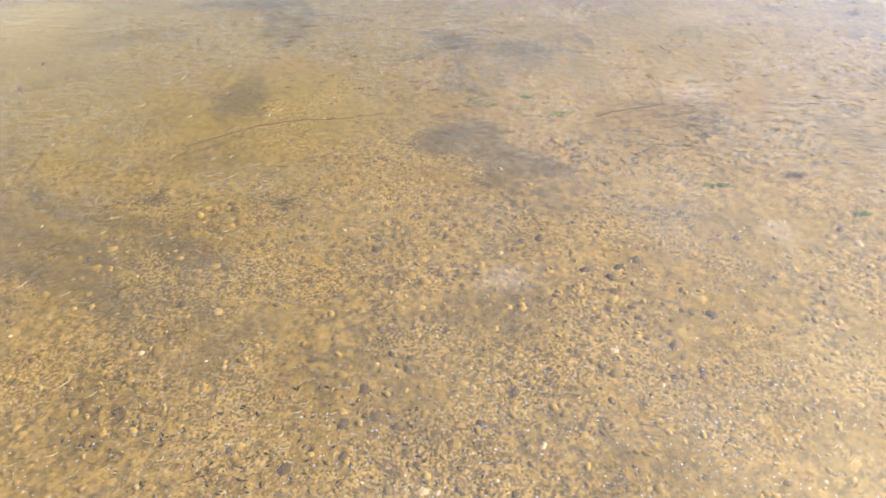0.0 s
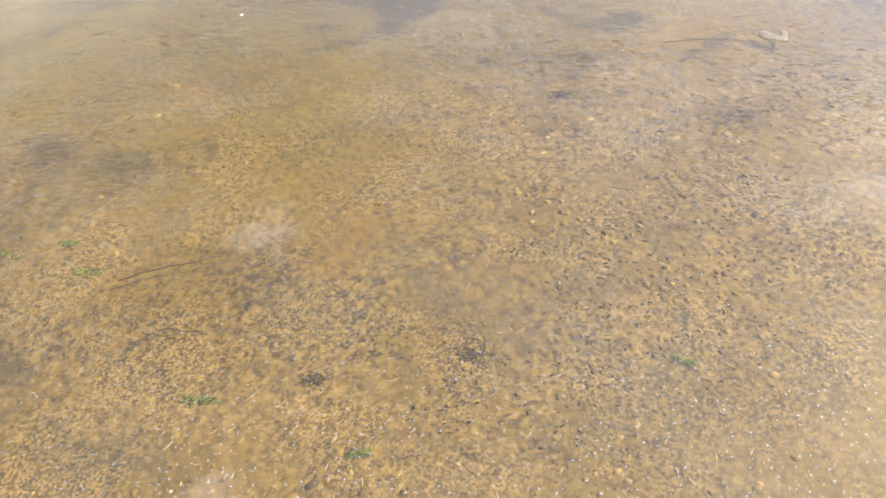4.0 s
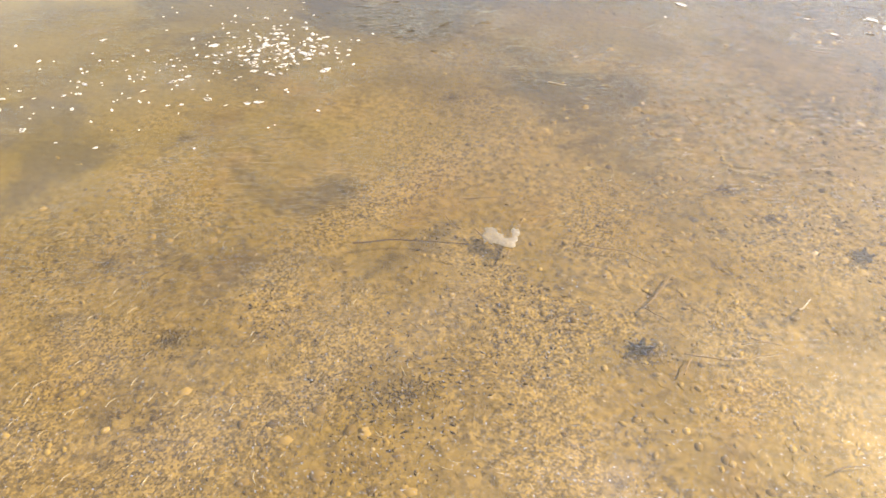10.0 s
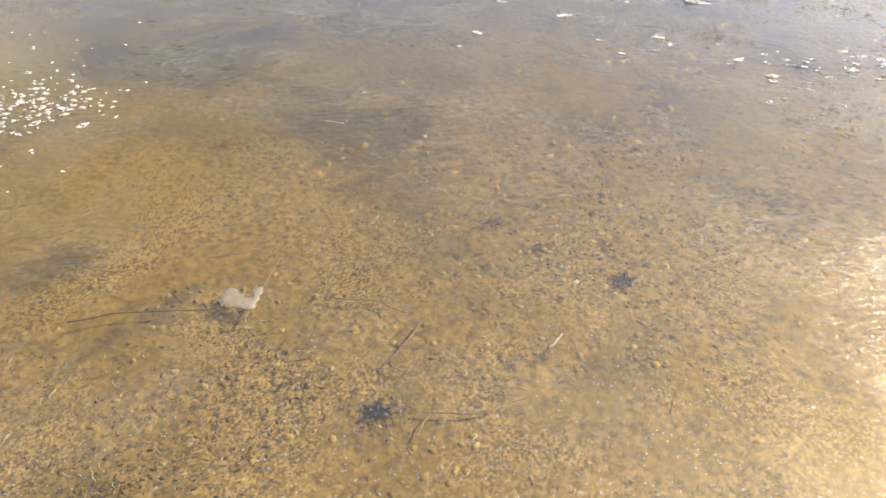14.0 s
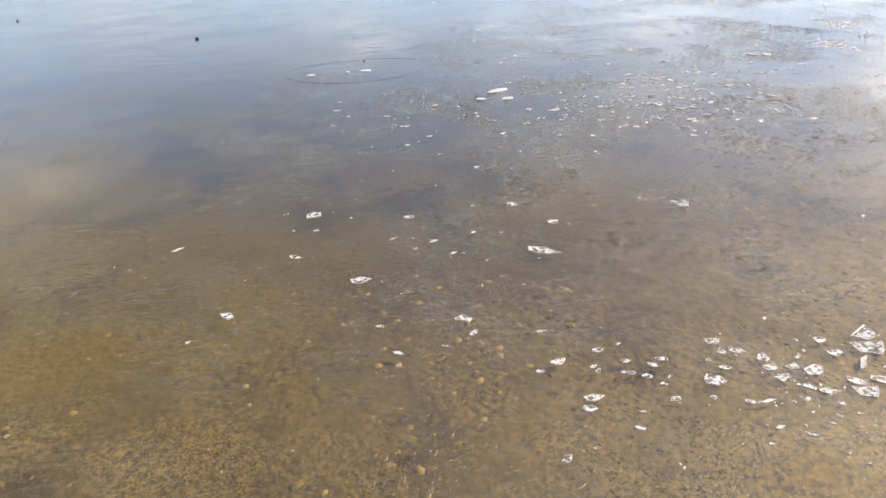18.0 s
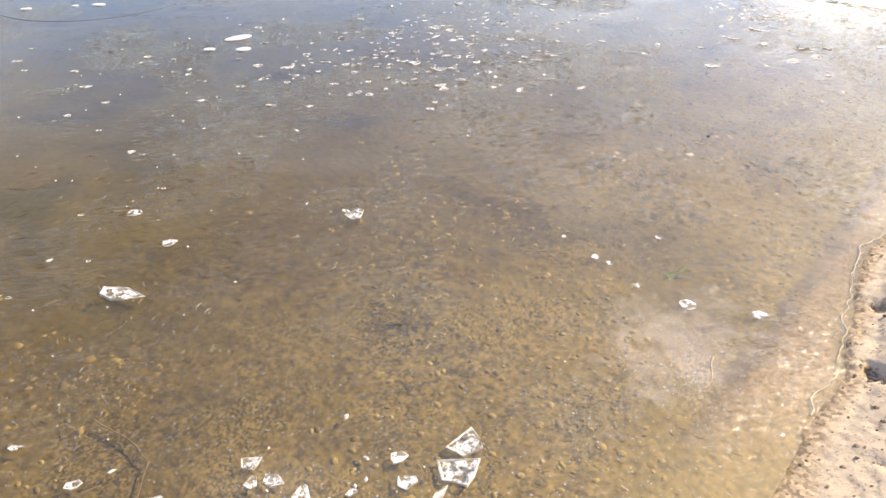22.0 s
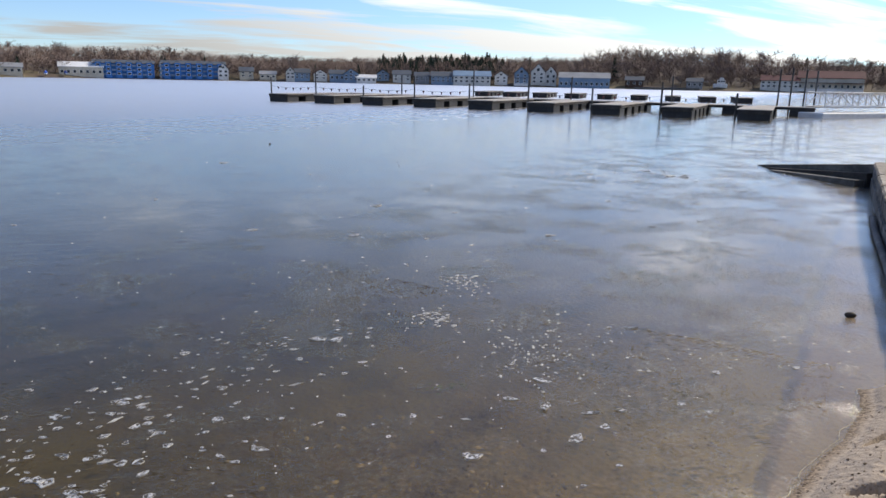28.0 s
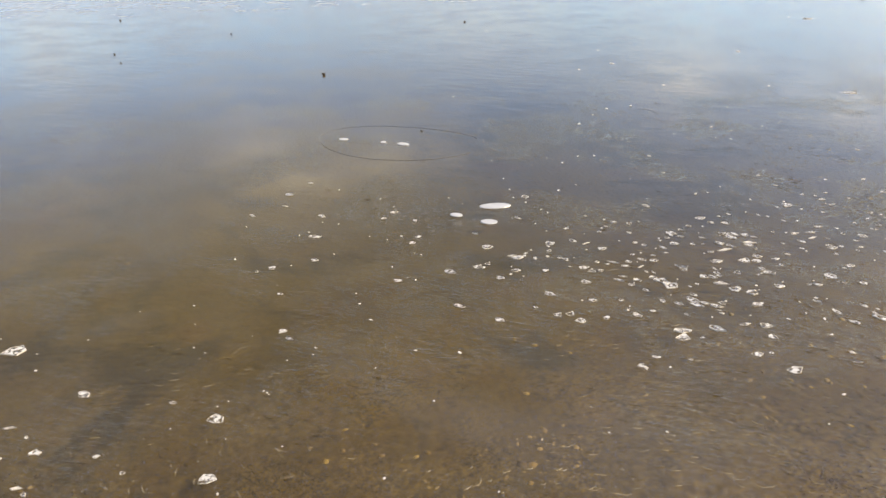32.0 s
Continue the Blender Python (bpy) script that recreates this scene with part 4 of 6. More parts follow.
FAR_PIECES = [(10.77, 15.84, 0.085), (11.98, 15.14, 0.074), (12.88, 17.11, 0.109), (13.87, 16.22, 0.061), (14.45, 14.37, 0.084), (16.85, 16.45, 0.071), (18.17, 18.78, 0.061), (20.24, 18.87, 0.19), (20.42, 18.65, 0.17), (20.32, 19.81, 0.139), (12.13, 13.56, 0.031), (11.74, 13.06, 0.029), (11.3, 12.34, 0.021), (11.16, 23.51, 0.111), (16.17, 14.41, 0.059), (17.12, 14.53, 0.036), (16.05, 18.37, 0.044), (12.81, 14.68, 0.044), (10.46, 13.32, 0.023), (11.09, 14.04, 0.032), (9.87, 11.94, 0.023), (10.76, 10.0, 0.023), (10.06, 10.11, 0.05), (9.91, 10.49, 0.014), (10.23, 10.43, 0.025), (14.33, 14.06, 0.037)]
for rows_, group in ((NEAR_PIECES, "plates thrown on the ice"), (BROKEN_PILE, "broken ice by the shore"), (PILE_EDGE, "broken ice by the shore"), (OUT_PIECES, "plates thrown on the ice"),
                     ([(x, y, h * 1.2) for x, y, h in FIELD_PIECES], "field of broken ice"), (SHORE_PIECES, "plates near the bank"), (FAR_PIECES, "plates far out")):
    for x, y, half in rows_:
        ice_piece(x, y, half, group)


def cluster(n, cx, cy, sx, sy, lo, hi, seed, turn=0.0):
    r = random.Random(seed)
    c, s = math.cos(radians(turn)), math.sin(radians(turn))
    out = []
    for _ in range(n):
        a, b = r.gauss(0, sx), r.gauss(0, sy)
        out.append((cx + a * c - b * s, cy + a * s + b * c, lo * (hi / lo) ** (r.random() ** 1.6)))
    return out


for x, y, half in cluster(70, 9.2, 10.35, 0.45, 0.46, 0.022, 0.055, 1):
    ice_piece(x, y, half, "field of broken ice")


def ice_fragments(places, label):
    """The small plates nobody could count, in one mesh."""
    vs_, fs, ms = [], [], []
    r = random.Random(len(places))
    for x, y, half in places:
        me = r.choice(SHARDS)
        m = pose(x, y, 0.0, r.uniform(-2, 2), r.uniform(-2, 2), r.uniform(-50, 50)) @ Matrix.Diagonal((half, half, half * 0.7, 1))
        i = len(vs_)
        vs_ += [tuple(m @ v.co) for v in me.vertices]
        for p in me.polygons:
            fs.append(tuple(i + k for k in p.vertices)); ms.append(p.material_index)
    me = mesh_of("ice_fragments", vs_, fs, M_RIM)
    me.materials.append(M_CLEAR)
    me.polygons.foreach_set("material_index", ms)
    return tagged(new("ice_fragments", me), label, "ice", kind="stuff")


ice_fragments(cluster(70, 9.25, 10.45, 0.55, 0.55, 0.014, 0.04, 31) + cluster(60, 10.1, 11.1, 0.5, 0.5, 0.014, 0.042, 21) + cluster(16, 10.6, 11.65, 0.35, 0.10, 0.016, 0.035, 2), "small clear and white fragments of broken lake ice")
ice_fragments(cluster(40, 3.2, 6.75, 0.20, 0.28, 0.012, 0.034, 3) + cluster(34, 2.5, 6.35, 0.45, 0.22, 0.012, 0.034, 4), "patch of white ice crumbs on the clear sheet")


def scatter(name, template, faces, places, material, label, category):
    """Many small pieces in one mesh: places hold x, y, z, three sizes and a heading."""
    p = np.array(places)
    t = np.array(template)
    c, s = np.cos(p[:, 6:7]), np.sin(p[:, 6:7])
    lx_, ly_, lz_ = t[None, :, 0] * p[:, 3:4], t[None, :, 1] * p[:, 4:5], t[None, :, 2] * p[:, 5:6]
    pts = np.stack([p[:, 0:1] + lx_ * c - ly_ * s, p[:, 1:2] + lx_ * s + ly_ * c, p[:, 2:3] + lz_], -1)
    pts = pts.reshape(-1, 3)
    ob = new(name, mesh_many(name, pts, faces, len(t), material))
    return tagged(ob, label, category, kind="stuff")


PLATE = [(1, 0.1, 0), (0.3, 0.8, 0), (-0.7, 0.6, 0), (-1, -0.3, 0), (-0.1, -0.9, 0), (0.8, -0.1, 1), (0.25, 0.6, 1), (-0.6, 0.45, 1), (-0.8, -0.2, 1), (-0.1, -0.7, 1)]
PLATE_F = [(5, 6, 7, 8, 9)] + [(k, (k + 1) % 5, 5 + (k + 1) % 5, 5 + k) for k in range(5)]
PEB = [(1, 0, 0), (0.25, 0.9, 0.1), (-0.9, 0.5, 0), (-0.8, -0.6, 0.1), (0.3, -1, 0), (0.35, 0.1, 0.9), (-0.4, -0.05, 1.0)]
PEB_F = [(0, 1, 5), (1, 2, 6, 5), (2, 3, 6), (3, 4, 5, 6), (4, 0, 5)]
NEEDLE = [(-1, -1, 0), (1, -0.5, 0), (1, 0.5, 0), (-1, 1, 0), (-0.9, 0, 1), (0.95, 0, 0.8)]
NEEDLE_F = [(0, 1, 5, 4), (2, 3, 4, 5), (1, 2, 5), (3, 0, 4)]
# a crooked ridge in three stretches
CURL = [(x, mid + side_, top) for x, mid, w_ in ((-1, 0, 0.4), (-0.35, 2.4, 1.0), (0.3, 1.2, 1.0), (1, -1.8, 0.3)) for side_, top in ((-w_, 0), (0, w_), (w_, 0))]
CURL_F = [f for k in (0, 3, 6) for f in ((k, k + 3, k + 4, k + 1), (k + 1, k + 4, k + 5, k + 2))]

crumbs = []
for x, y, half in (cluster(130, 3.28, 6.78, 0.15, 0.12, 0.008, 0.026, 5) + cluster(60, 3.05, 7.1, 0.35, 0.45, 0.006, 0.016, 6) + cluster(60, 2.4, 6.35, 0.5, 0.3, 0.006, 0.018, 7)
                   + cluster(60, 9.1, 10.3, 0.55, 0.65, 0.006, 0.018, 8) + cluster(46, 8.0, 6.45, 0.3, 0.14, 0.005, 0.014, 9, 30) + cluster(110, 12.43, 12.68, 0.11, 0.16, 0.008, 0.03, 10)
                   + cluster(170, 12.25, 10.9, 0.20, 0.40, 0.007, 0.024, 11, -35) + cluster(90, 11.6, 10.6, 1.0, 1.1, 0.005, 0.016, 12) + cluster(80, 11.75, 11.8, 0.12, 0.14, 0.008, 0.03, 13)
                   + cluster(150, 19.5, 19.2, 2.2, 0.7, 0.016, 0.06, 14, -30) + cluster(70, 10.5, 13.5, 2.2, 2.2, 0.008, 0.024, 15) + cluster(40, 7.0, 8.2, 0.8, 0.9, 0.004, 0.009, 16)
                   + cluster(80, 13.8, 10.4, 0.6, 0.5, 0.007, 0.02, 17) + cluster(160, 18, 22, 6, 5, 0.014, 0.05, 18) + cluster(50, 7.6, 10.2, 0.9, 0.9, 0.005, 0.010, 19)):
    crumbs.append((x, y, 0.0005, half, half * 0.7, half * 0.12 + 0.001, (x * 37 + y * 91) % 6.28))
scatter("ice_crumbs", PLATE, PLATE_F, crumbs, M_RIM, "white crumbs of broken ice strewn over the ice sheet", "ice")

# smooth oval slabs, and bubbles caught under the sheet
def oval(half, aspect, seed, h=0.006):
    r = random.Random(seed)
    bm = B()
    lo, hi = [], []
    for k in range(22):
        a = 2 * math.pi * k / 22
        q = 1 + 0.07 * math.sin(2 * a + seed) + r.uniform(-0.03, 0.03)
        x, y = half * q * math.cos(a), half * aspect * q * math.sin(a)
        lo.append(bm.verts.new((x, y, 0.001))); hi.append(bm.verts.new((x * 0.94, y * 0.94, h)))
    bm.faces.new(hi)
    for k in range(22):
        j = (k + 1) % 22
        bm.faces.new((lo[k], lo[j], hi[j], hi[k]))
    return bm


def smooth_ice():
    w = Net(mat("smooth_grey_ice", (0.60, 0.63, 0.68), 0.35, 0, 0.5))
    n = w.noise(20, 3)
    return w.finish(w.mix(n, (0.28, 0.30, 0.33), (0.42, 0.44, 0.48)), w.bump(n, 0.15, 0.003))


M_SMOOTH = smooth_ice()
for k, (x, y, half, aspect, turn) in enumerate(((7.78, 11.03, 0.115, 0.45, 22), (7.82, 10.73, 0.055, 0.8, 10), (7.57, 10.78, 0.043, 0.8, 0), (6.55, 12.3, 0.06, 0.7, 0), (5.95, 12.28, 0.05, 0.6, 20), (6.35, 12.3, 0.03, 0.8, 0))):
    ob = part("ice_slab", oval(half, aspect, k), M_SMOOTH)
    ob.matrix_world = pose(x, y, 0, 0, 0, turn)
    tagged(ob, "smooth rounded slab of pale grey ice", "ice slab", "smooth slabs")
for k, (x, y, half) in enumerate(((9.51, 7.16, 0.036), (9.29, 7.55, 0.019), (9.33, 7.49, 0.015), (9.63, 7.63, 0.014), (9.37, 7.32, 0.017), (9.75, 7.04, 0.033), (9.22, 7.73, 0.011))):
    ob = part("ice_disc", oval(half, 0.85, 30 + k, 0.003), M_CLEAR)
    ob.matrix_world = pose(x, y, 0, 0, 0, k * 40)
    tagged(ob, "pale frozen bubble disc in the thin ice", "ice bubble", "frozen bubbles")

# the round crack
bm = B()
for k in range(46):
    a, b = 0.6 + k * 0.118, 0.6 + (k + 1) * 0.118
    r0, r1 = 0.80 + 0.03 * math.sin(3 * a), 0.80 + 0.03 * math.sin(3 * b)
    rod(bm, (6.47 + r0 * math.cos(a), 12.36 + 0.68 * r0 * math.sin(a), 0.0), (6.47 + r1 * math.cos(b), 12.36 + 0.68 * r1 * math.sin(b), 0.0), 0.0022, 0.0022, 5)
tagged(part("ring_crack", bm, M_PILE), "thin raised round crack in the ice sheet", "crack")

# dark stones lying on the ice
M_STONE_DARK = grainy("dark_stone", (0.07, 0.06, 0.055), (0.03, 0.028, 0.026), 30, 0.8, 0.5)
for k, (x, y, half) in enumerate(((4.23, 15.11, 0.034), (4.34, 21.15, 0.035), (6.55, 12.78, 0.018), (0.07, 15.73, 0.025), (-7.64, 26.61, 0.07), (12.92, 27.98, 0.04), (0.78, 15.09, 0.02), (0.53, 18.3, 0.026), (-3.27, 19.56, 0.03), (10.43, 8.55, 0.013), (15.25, 10.6, 0.055))):
    bm = B()
    bmesh.ops.create_icosphere(bm, subdivisions=2, radius=1.0)
    r = random.Random(k)
    for v in bm.verts:
        v.co *= 0.85 + 0.3 * noise.noise(v.co * 1.3 + Vector((k, 0, 0)))
    ob = part("stone", bm, M_STONE_DARK, smooth=True)
    ob.matrix_world = pose(x, y, half * 0.45, 0, 0, k * 50) @ Matrix.Diagonal((half, half * 0.8, half * 0.6, 1))
    tagged(ob, "small dark stone resting on the lake ice", "stone", "stones on the ice")

# ---- on the bed: pebbles, litter, leaves, twigs ----
def pebbles_mat():
    w = Net(mat("lake_pebbles", (0.3, 0.2, 0.1), 0.8))
    r = w.island()
    c = w.mix(w.ramp(r, 0.0, 0.65), (0.040, 0.025, 0.009), (0.135, 0.088, 0.022))
    c = w.mix(w.ramp(r, 0.7, 1.0), c, (0.21, 0.145, 0.046))
    c = w.mix(w.ramp(r, 0.985, 0.995), c, (0.30, 0.25, 0.18))
    return w.finish(c, w.bump(w.noise(120, 3), 0.3, 0.002))


M_PEB = pebbles_mat()
r_ = np.random.RandomState(5)
N = 80000
pu, pv = r_.uniform(-4.5, 13.5, N), np.abs(r_.normal(0.0, 1.5, N)) + r_.uniform(0, 0.6, N)
dens = fbm(pu * 0.9 + 3, pv * 0.9, 3, 40)
keep = (dens > 0.53 + 0.025 * pv) & (pv > np.interp(pu, *zip(*WATERLINE)) + 0.03)
pu, pv = pu[keep], pv[keep]
size = 0.0034 * np.exp(r_.exponential(0.48, len(pu)))
size = np.minimum(size, 0.027)
pz = ground_z(pu, pv)
px_, py_ = SHORE_O[0] + pu * SU.x + pv * SV.x, SHORE_O[1] + pu * SU.y + pv * SV.y
ok = pz + size * 0.8 < -0.002
places = np.stack([px_, py_, pz - size * 0.1, size, size * r_.uniform(0.6, 1, len(pu)), size * r_.uniform(0.4, 0.75, len(pu)), r_.uniform(0, 6.28, len(pu))], -1)[ok]
scatter("pebbles", PEB, PEB_F, places.tolist(), M_PEB, "small brown and ochre pebbles on the lake bed", "pebbles")

# larger ochre stones half sunk in the silt
def stone_mat():
    w = Net(mat("ochre_stones", (0.16, 0.11, 0.03), 0.85))
    return w.finish(w.mix(w.island(), (0.075, 0.047, 0.013), (0.22, 0.155, 0.045)), w.bump(w.noise(90, 4, 0.7), 0.5, 0.003))


N = 5200
gu1, gv1 = r_.uniform(-4.0, 12.5, N), np.abs(r_.normal(0.3, 1.2, N)) + 0.1
keep = (fbm(gu1 * 1.2 + 3, gv1 * 1.2, 3, 40) > 0.54) & (gv1 > np.interp(gu1, *zip(*WATERLINE)) + 0.15)
gu1, gv1 = gu1[keep], gv1[keep]
gs = r_.uniform(0.006, 0.019, len(gu1))
gz1 = np.minimum(ground_z(gu1, gv1) - gs * 0.15, -0.004 - gs * 0.5)
BUN = [(math.cos(a) * q, math.sin(a) * q * 0.8, h) for q, h in ((1.0, 0.0), (0.8, 0.32), (0.35, 0.52)) for a in np.arange(7) * 2 * math.pi / 7]
BUN_F = [(k * 7 + j, k * 7 + (j + 1) % 7, k * 7 + 7 + (j + 1) % 7, k * 7 + 7 + j) for k in (0, 1) for j in range(7)] + [tuple(range(14, 21))]
scatter("bed_stones", BUN, BUN_F, np.stack([SHORE_O[0] + gu1 * SU.x + gv1 * SV.x, SHORE_O[1] + gu1 * SU.y + gv1 * SV.y, gz1, gs, gs * r_.uniform(0.7, 1.1, len(gs)), gs, r_.uniform(0, 6.28, len(gs))], -1).tolist(), stone_mat(), "rounded ochre stones half sunk in the silt", "stones")

M_LITTER = foliage("rotten_leaf_flakes", (0.020, 0.013, 0.006), (0.085, 0.055, 0.020))
FLAKE = [(-1, 0, 0.0), (-0.2, 0.5, 0.25), (1, 0.1, 0.05), (-0.1, -0.5, 0.2), (0.0, 0.0, 0.5)]
FLAKE_F = [(0, 3, 4), (3, 2, 4), (2, 1, 4), (1, 0, 4), (0, 1, 2, 3)]
N = 90000
lu, lv = r_.uniform(-4.5, 13.5, N), np.abs(r_.normal(0.0, 1.9, N)) + r_.uniform(0, 0.8, N)
dens = fbm(lu * 1.1 + 9, lv * 1.1 + 4, 3, 60)
keep = (dens > 0.60) & (lv > np.interp(lu, *zip(*WATERLINE)) + 0.08)
lu, lv = lu[keep], lv[keep]
ls = 0.0026 * np.exp(r_.exponential(0.5, len(lu)))
ls = np.minimum(ls, 0.012)
fx_, fy_ = SHORE_O[0] + lu * SU.x + lv * SV.x, SHORE_O[1] + lu * SU.y + lv * SV.y
fz = np.minimum(ground_z(lu, lv) + 0.001, -0.006)
scatter("leaf_flakes", FLAKE, FLAKE_F, np.stack([fx_, fy_, fz, ls, ls * 0.8, ls * 0.4, r_.uniform(0, 6.28, len(lu))], -1).tolist(), M_LITTER, "dark rotten leaf flakes lying on the lake bed", "litter")

CLUMPS = [(5.76, 4.98, 0.08), (4.84, 4.53, 0.076), (5.39, 5.44, 0.077), (5.52, 5.23, 0.063), (2.88, 5.01, 0.149), (2.93, 5.94, 0.124), (3.25, 4.61, 0.162), (1.94, 5.52, 0.13), (3.96, 7.06, 0.17), (4.23, 6.3, 0.15), (1.95, 7.58, 0.22), (7.51, 6.63, 0.109), (7.4, 8.95, 0.138), (6.5, 6.34, 0.209), (10.18, 9.08, 0.2), (8.37, 7.32, 0.13)]
CLUMPS_2 = [(7.55, 9.03, 0.12), (10.54, 8.13, 0.06), (9.69, 8.4, 0.141), (2.81, 3.01, 0.112), (0.68, 4.05, 0.2), (0.2, 2.73, 0.165), (-0.34, 2.74, 0.075), (0.87, 4.18, 0.17), (2.33, 2.92, 0.04), (4.05, 4.37, 0.162), (9.66, 8.82, 0.28), (10.99, 9.89, 0.36), (10.81, 10.93, 0.2), (11.4, 10.1, 0.3), (10.8, 9.42, 0.3)]
r2 = random.Random(21)
for x, y, half in CLUMPS + CLUMPS_2:
    out_d = uv(x, y)[1]
    rows_ = []
    for _ in range(int(200 + 1900 * half)):
        a, q = r2.uniform(0, 6.283), half * 0.62 * abs(r2.gauss(0, 1))
        px1, py1 = x + q * 1.25 * math.cos(a), y + q * 0.8 * math.sin(a)
        s1 = r2.uniform(0.002, 0.0075)
        rows_.append((px1, py1, 0, s1, s1 * 0.7, s1 * 0.5, r2.uniform(0, 6.28)))
    arr = np.array(rows_)
    cu, cv = uv(arr[:, 0], arr[:, 1])
    arr[:, 2] = np.minimum(ground_z(cu, cv) + 0.002, -0.010)
    scatter("leaf_drift", FLAKE, FLAKE_F, arr.tolist(), M_LITTER, "drift of dark rotten leaves on the lake bed", "leaf litter")

M_LEAF = grainy("sodden_leaf", (0.022, 0.013, 0.012), (0.010, 0.007, 0.007), 40, 0.7, 0.4)
for k, (x, y, half) in enumerate([(5.78, 4.99, 0.055), (4.82, 4.54, 0.05)]):
    # a lobed dead leaf, its tips curling up
    r = random.Random(400 + k)
    bm = B()
    rim_ = []
    for j in range(20):
        a, q = 2 * math.pi * j / 20, (1.0 if j % 4 == 0 else 0.42 if j % 4 == 2 else 0.62) * r.uniform(0.8, 1.15) * half
        rim_.append(bm.verts.new((q * math.cos(a), q * 0.85 * math.sin(a), 0.012 * (q / half) ** 2)))
    mid_ = bm.verts.new((0, 0, 0.002))
    for j in range(20):
        bm.faces.new((mid_, rim_[j], rim_[(j + 1) % 20]))
    bmesh.ops.solidify(bm, geom=list(bm.faces), thickness=0.002)
    ob = part("sunken_leaf", bm, M_LEAF)
    ob.location = (x, y, min(ground_at(x, y) + 0.004, -0.016))
    tagged(ob, "dark sodden lobed leaf lying on the lake bed", "leaf", "sunken leaves")

M_WEED = foliage("green_water_weed", (0.06, 0.095, 0.012), (0.16, 0.20, 0.03))
for x, y, half in ((2.49, 2.66, 0.035), (1.24, 3.6, 0.04), (1.37, 3.43, 0.07), (1.02, 3.54, 0.06), (1.98, 2.85, 0.06), (9.58, 7.38, 0.07), (11.36, 10.56, 0.14), (3.45, 2.98, 0.03), (2.5, 2.26, 0.035)):
    bm = B()
    turn = r2.uniform(-0.6, 0.9)
    for _ in range(26):
        s0 = r2.uniform(-1, 1) * half
        cx0, cy0 = s0 * math.cos(turn) + r2.gauss(0, 0.12) * half, s0 * math.sin(turn) + r2.gauss(0, 0.2) * half
        a = turn + r2.uniform(-1, 1)
        L = r2.uniform(0.008, 0.03)
        rod(bm, (cx0, cy0, 0), (cx0 + L * math.cos(a), cy0 + L * math.sin(a), 0.006), 0.0035, 0.001, 5)
    ob = part("water_weed", bm, M_WEED)
    ob.location = (x, y, min(ground_at(x, y) + 0.002, -0.012))
    tagged(ob, "small tuft of green water weed on the bed", "water weed", "weed tufts")

M_TWIG_DARK = grainy("dark_twig_bark", (0.085, 0.05, 0.03), (0.035, 0.022, 0.015), 60, 0.85, 0.4)
M_TWIG = grainy("pale_reed_straw", (0.20, 0.14, 0.072), (0.10, 0.066, 0.032), 60, 0.8, 0.3, each=0.5)
M_TWIG_WHITE = grainy("bleached_straw", (0.40, 0.36, 0.29), (0.22, 0.19, 0.145), 60, 0.7, 0.3)


def twig(points, radius, material, label, z=-0.004):
    """A thin crooked stick through a few places."""
    r = random.Random(int(points[0][0] * 1000))
    path = []
    for a, b in zip(points, points[1:]):
        for k in range(4):
            p = k / 4
            path.append((a[0] + (b[0] - a[0]) * p + r.gauss(0, radius * 0.8), a[1] + (b[1] - a[1]) * p + r.gauss(0, radius * 0.8)))
    path.append(points[-1])
    bm = B()
    n = len(path) - 1
    for k in range(n):
        ra, rb = radius * (1.1 - 0.6 * k / n), radius * (1.1 - 0.6 * (k + 1) / n)
        rod(bm, (*path[k], z), (*path[k + 1], z), ra, rb, 6)
    if n > 6:
        k = n // 2
        d = Vector((path[k + 1][0] - path[k][0], path[k + 1][1] - path[k][1])).normalized()
        rod(bm, (*path[k], z), (path[k][0] + d.x * 0.02 - d.y * 0.02, path[k][1] + d.y * 0.02 + d.x * 0.02, z + 0.004), radius * 0.6, radius * 0.3, 5)
    return tagged(part("twig", bm, material), label, "twig", "sticks in the ice")


DARK_STICKS = [[(-0.3, 3.07), (-0.03, 3.24), (0.17, 3.3), (0.35, 3.31), (0.56, 3.37)], [(1.55, 3.35), (1.71, 3.42), (1.89, 3.47)], [(3.83, 5.07), (4.0, 5.09), (4.27, 5.06)], [(5.25, 4.07), (5.36, 4.09)], [(11.36, 11.7), (11.6, 11.61)], [(1.70, 3.05), (1.80, 3.12), (1.92, 3.10)]]
STRAWS = [[(3.62, 3.96), (3.67, 3.81)], [(3.77, 3.89), (3.82, 3.79)], [(3.37, 3.83), (3.44, 3.82), (3.47, 3.78)], [(4.41, 4.98), (4.53, 5.31)], [(4.3, 5.15), (4.41, 4.98)], [(5.01, 4.88), (4.87, 4.71), (4.94, 4.64)], [(4.92, 5.57), (4.92, 5.43)], [(4.71, 5.05), (4.86, 5.01), (4.97, 4.92)], [(4.95, 4.5), (5.1, 4.47), (5.28, 4.5)], [(4.93, 4.42), (4.98, 4.5)], [(5.19, 4.56), (5.28, 4.53)], [(1.92, 5.43), (2.11, 5.4)], [(4.18, 5.24), (4.23, 5.15)], [(4.26, 5.35), (4.45, 5.37)], [(5.39, 6.33), (5.35, 6.16)], [(5.07, 4.47), (5.18, 4.48)]]
